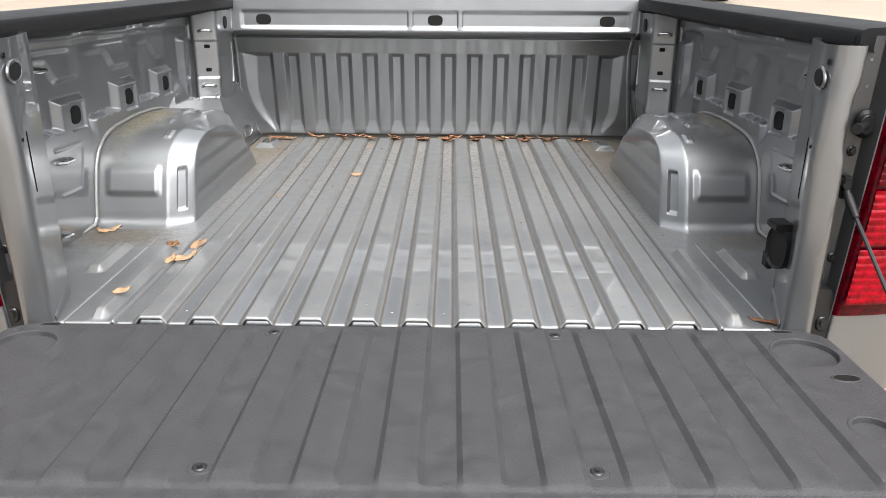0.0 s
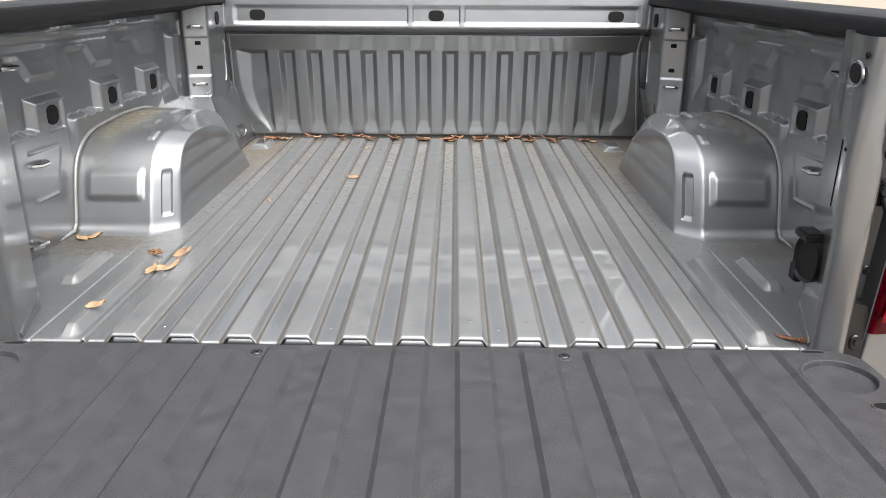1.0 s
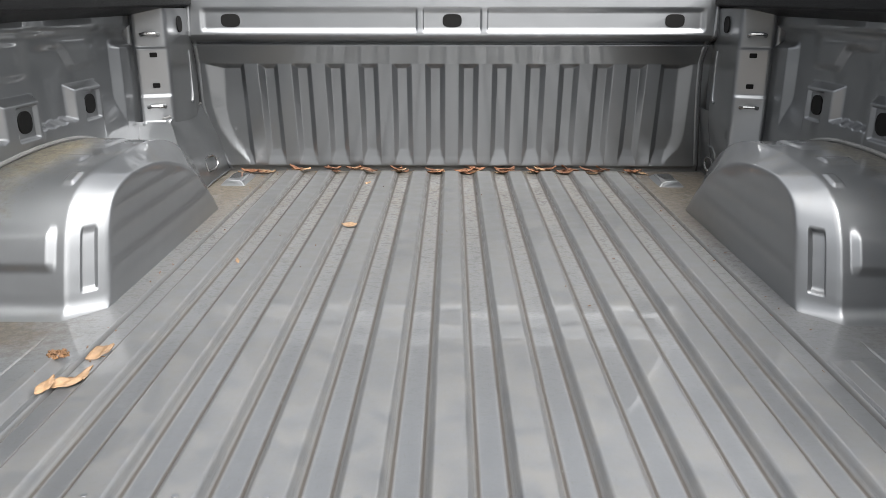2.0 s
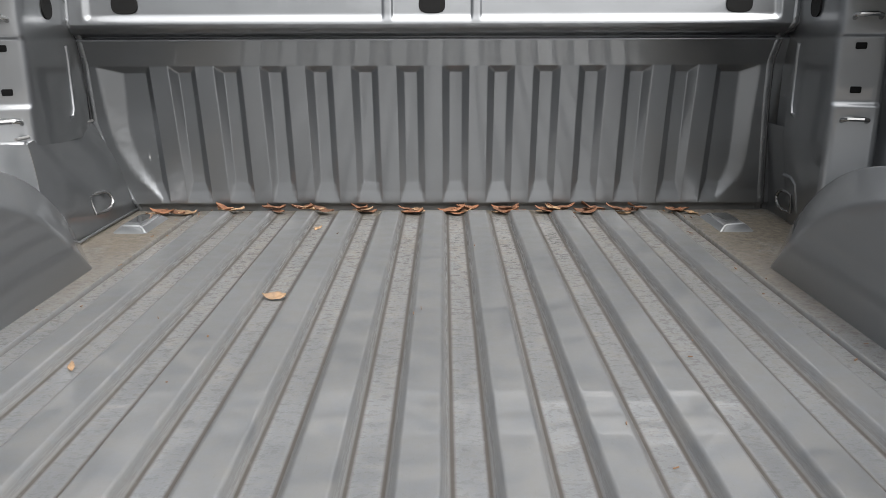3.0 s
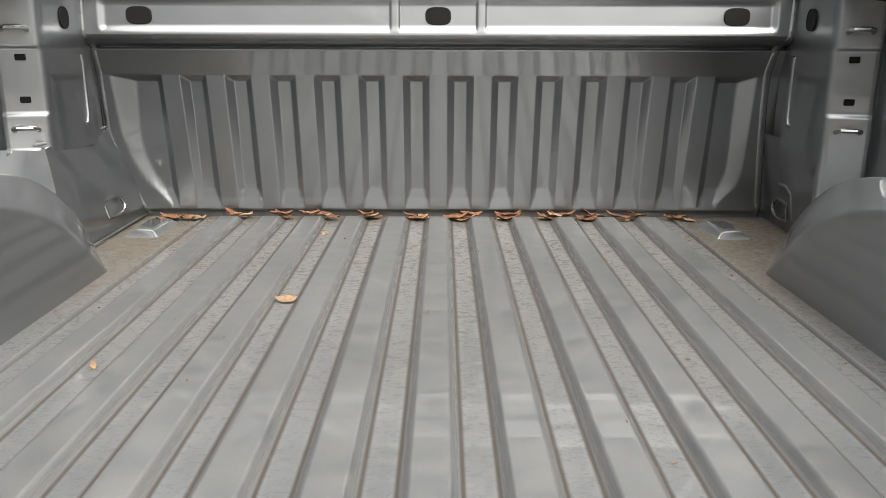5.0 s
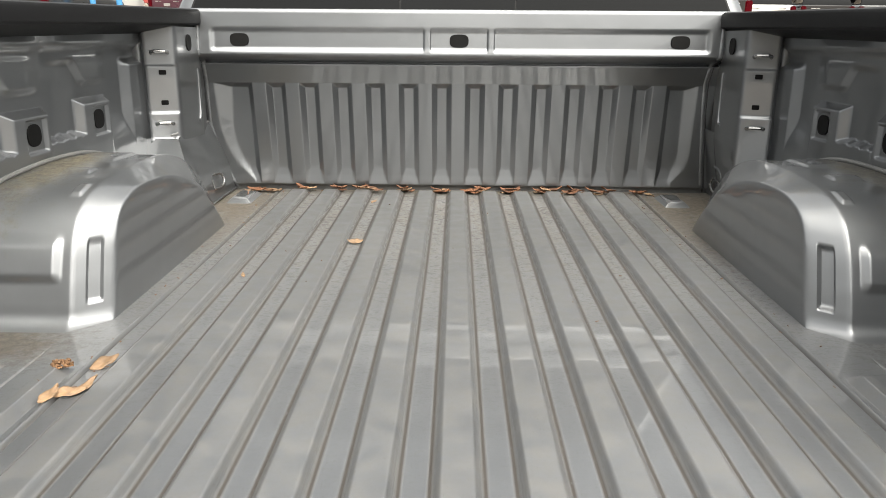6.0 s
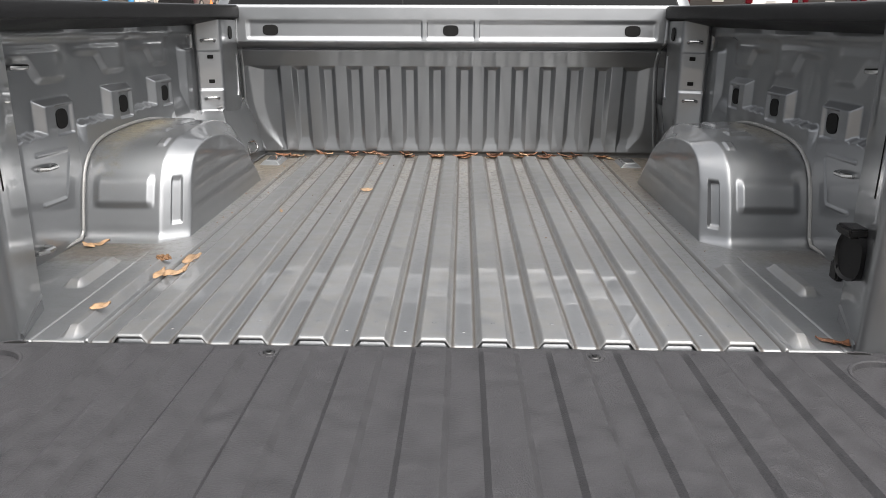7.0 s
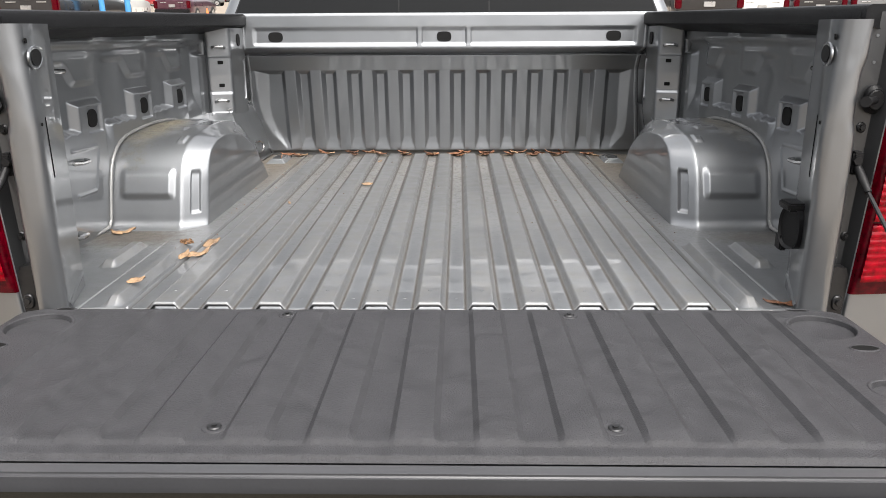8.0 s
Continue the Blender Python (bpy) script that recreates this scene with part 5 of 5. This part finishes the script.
def vehicle(kind, colour, x, y, heading, label):
    car = thing("parked_" + kind, pose(x, y, 0, 0, 0, heading), label, kind, "parked vehicles")
    coat = CAR_PAINTS[colour]
    tall = {"pickup": 1.0, "suv": 1.0, "sedan": 0.82}[kind]
    half, length = {"pickup": (0.98, 5.6), "suv": (0.95, 4.7), "sedan": (0.90, 4.6)}[kind]
    belt = {"pickup": 1.33, "suv": 1.12, "sedan": 0.95}[kind]
    bm = bmesh.new()
    loft(bm, [ring(half * q, yy, z0, z1, 0.12) for q, yy, z0, z1 in ((0.93, 0.0, 0.62, belt - 0.04), (0.99, 0.10, 0.45, belt), (1.0, 0.6, 0.38, belt), (1.0, length * 0.6, 0.38, belt),
                                                                   (0.98, length * 0.75, 0.40, belt - 0.05), (0.95, length - 0.15, 0.45, belt - 0.22), (0.88, length, 0.55, belt - 0.35))])
    part("body", bm, coat, car)
    back, front = {"pickup": (2.1, 4.2), "suv": (0.12, 3.4), "sedan": (0.7, 3.3)}[kind]
    top = {"pickup": 1.92, "suv": 1.72, "sedan": 1.45}[kind]
    bm = bmesh.new()
    loft(bm, [ring(half * 0.92, back, belt - 0.1, belt + 0.02, 0.05), ring(half * 0.80, back + 0.28, belt - 0.1, top - 0.03, 0.09), ring(half * 0.78, (back + front) / 2 - 0.2, belt - 0.1, top, 0.10),
              ring(half * 0.80, front - 0.75, belt - 0.1, top - 0.04, 0.09), ring(half * 0.92, front, belt - 0.1, belt + 0.02, 0.05)])
    part("cabin", bm, glass, car, "dark windows")
    bm = bmesh.new()
    box(bm, (-half * 0.74, back + 0.30, top - 0.03), (half * 0.74, front - 0.8, top + 0.02), 0.02)
    part("roof", bm, coat, car)
    for sx in (-1, 1):
        bm = bmesh.new()
        box(bm, (sx * half * 0.90 - 0.10, -0.035, belt - 0.42), (sx * half * 0.90 + 0.10, 0.12, belt - 0.04), 0.03)
        part("tail_lamp", bm, red_lens, car, "red tail lamp")
        for wy in (1.05, length - 0.95):
            bm = bmesh.new()
            tube(bm, [(sx * (half - 0.22), wy, 0.36), (sx * (half + 0.01), wy, 0.36)], 0.36, 28)
            w = part("wheel", bm, tyre_rubber, car)
            bm = bmesh.new()
            tube(bm, [(sx * (half - 0.05), wy, 0.36), (sx * (half + 0.02), wy, 0.36)], 0.22, 20)
            part("rim", bm, bar_silver, w)
    bm = bmesh.new()
    box(bm, (-half * 0.95, -0.14, 0.45), (half * 0.95, 0.10, 0.66), 0.04)
    part("bumper", bm, black_plastic if colour != "white" else bar_silver, car)
    bm = bmesh.new()
    box(bm, (-0.16, -0.05, belt - 0.36), (0.16, 0.02, belt - 0.22), 0.01)
    part("plate", bm, bar_silver, car)
    for x0, x1 in ((-half * 0.62, -half * 0.30), (half * 0.34, half * 0.64)):
        bm = bmesh.new()
        box(bm, (x0, -0.02, belt - 0.14), (x1, 0.05, belt - 0.11), 0.004)
        part("badge_bar", bm, bar_silver, car)
    return car


vehicle("pickup", "black", -12.85, 22.6, 0, "black pickup truck parked across the lot")
vehicle("pickup", "white", -14.4, 28.9, 2, "white pickup truck parked behind a black one")
vehicle("sedan", "red", -33.0, 80.0, -4, "small red car parked far across the lot")
vehicle("suv", "plum", -14.7, 40.0, 0, "dark plum car parked across the lot")
vehicle("sedan", "grey", -27.6, 95.0, 90, "distant grey car parked side-on across the lot")
vehicle("suv", "black", -33.0, 96.0, 90, "distant black car parked side-on across the lot")
vehicle("pickup", "black", 7.31, 22.3, -3, "black pickup truck with red tail lamps seen from behind")
vehicle("suv", "white", 11.2, 28.6, -3, "white car parked in a row across the lot")
vehicle("suv", "black", 13.4, 28.8, -3, "black car parked in a row across the lot")
vehicle("suv", "grey", 15.6, 29.0, -3, "dark grey car parked in a row across the lot")
vehicle("pickup", "white", 17.9, 29.0, -3, "white pickup truck parked in a row across the lot")
vehicle("suv", "black", 20.3, 29.0, -3, "black car at the end of a row across the lot")

# blue posts and a traffic cone
blue = material("blue_paint", (0.05, 0.22, 0.45), 0.5)
orange = material("orange_plastic", (0.75, 0.16, 0.04), 0.5)
for x in (-11.46, -10.62):
    bm = bmesh.new()
    tube(bm, [(x, 24.6, 0), (x, 24.6, 2.6)], 0.09, 14)
    tube(bm, [(x, 24.6, 2.6), (x, 24.6, 2.66)], [0.11, 0.05], 14)
    tagged(part("steel_post", bm, blue, None, "blue-painted steel post standing in the lot"), category="post", group="blue posts")
bm = bmesh.new()
tube(bm, [(-12.9, 40.0, 0.04), (-12.9, 40.0, 0.70)], [0.16, 0.03], 16)
box(bm, (-13.12, 39.78, 0.0), (-12.68, 40.22, 0.05), 0.01)
tagged(part("traffic_cone", bm, orange, None, "orange traffic cone standing in the lot"), category="cone")

# ---- trees behind the camera, mirrored in the rear window ----
bark = material("bark", (0.09, 0.07, 0.05), 0.9, spread=0.3, bump=0.6, bump_scale=40)
leaves_green = material("tree_leaves", (0.045, 0.075, 0.025), 0.6, spread=0.4, scale=4.0, grain=30.0)


def tree(x, y, height, seed):
    rng = random.Random(seed)
    ob = thing("tree", pose(x, y, 0), "broad green shade tree at the edge of the lot", "tree", "trees round the lot")
    bm = bmesh.new()
    tube(bm, [(0, 0, -0.05), (0.05, 0.02, height * 0.2), (-0.05, 0.1, height * 0.42), (0.1, 0.0, height * 0.75)], [0.26, 0.20, 0.15, 0.04], 12)
    tips = []
    for k in range(11):
        a, z = k * 2.4 + rng.uniform(-0.3, 0.3), height * rng.uniform(0.28, 0.6)
        reach = height * rng.uniform(0.2, 0.36)
        p0 = Vector((0, 0.05, z))
        p1 = p0 + Vector((math.cos(a) * reach * 0.5, math.sin(a) * reach * 0.5, reach * 0.35))
        p2 = p0 + Vector((math.cos(a) * reach, math.sin(a) * reach, reach * rng.uniform(0.4, 0.9)))
        tube(bm, [p0, p1, p2], [0.09, 0.06, 0.02], 8)
        tips += [p1, p2, (p1 + p2) / 2]
    tips += [Vector((rng.uniform(-0.8, 0.8), rng.uniform(-0.8, 0.8), height * rng.uniform(0.7, 0.95))) for _ in range(8)]
    part("trunk", bm, bark, ob)
    clumps = np.array([[*(t + Vector((rng.gauss(0, 0.4), rng.gauss(0, 0.4), rng.gauss(0, 0.35))))] for t in tips for _ in range(3)])
    gen = np.random.default_rng(seed)
    n = 9000
    c = clumps[gen.integers(0, len(clumps), n)] + gen.normal(0, 0.33, (n, 3)) * height / 8
    u = gen.normal(0, 1, (n, 3))
    u /= np.linalg.norm(u, axis=1)[:, None]
    v = np.cross(u, gen.normal(0, 1, (n, 3)))
    v /= np.linalg.norm(v, axis=1)[:, None]
    L, W = gen.uniform(0.07, 0.14, (n, 1)), gen.uniform(0.03, 0.06, (n, 1))
    verts = np.stack([c - u * L, c + v * W, c + u * L, c - v * W], 1).reshape(-1, 3)
    me = bpy.data.meshes.new("crown")
    me.from_pydata(verts.tolist(), [], (np.arange(n * 4).reshape(n, 4)).tolist())
    tagged(part("crown", me, leaves_green, ob), kind="stuff")


for k, (x, y, h) in enumerate(((-3.4, -15.5, 6.6), (-6.6, -15, 7.0), (-10.5, -16.5, 7.4))):
    tree(x, y, h, 40 + k)
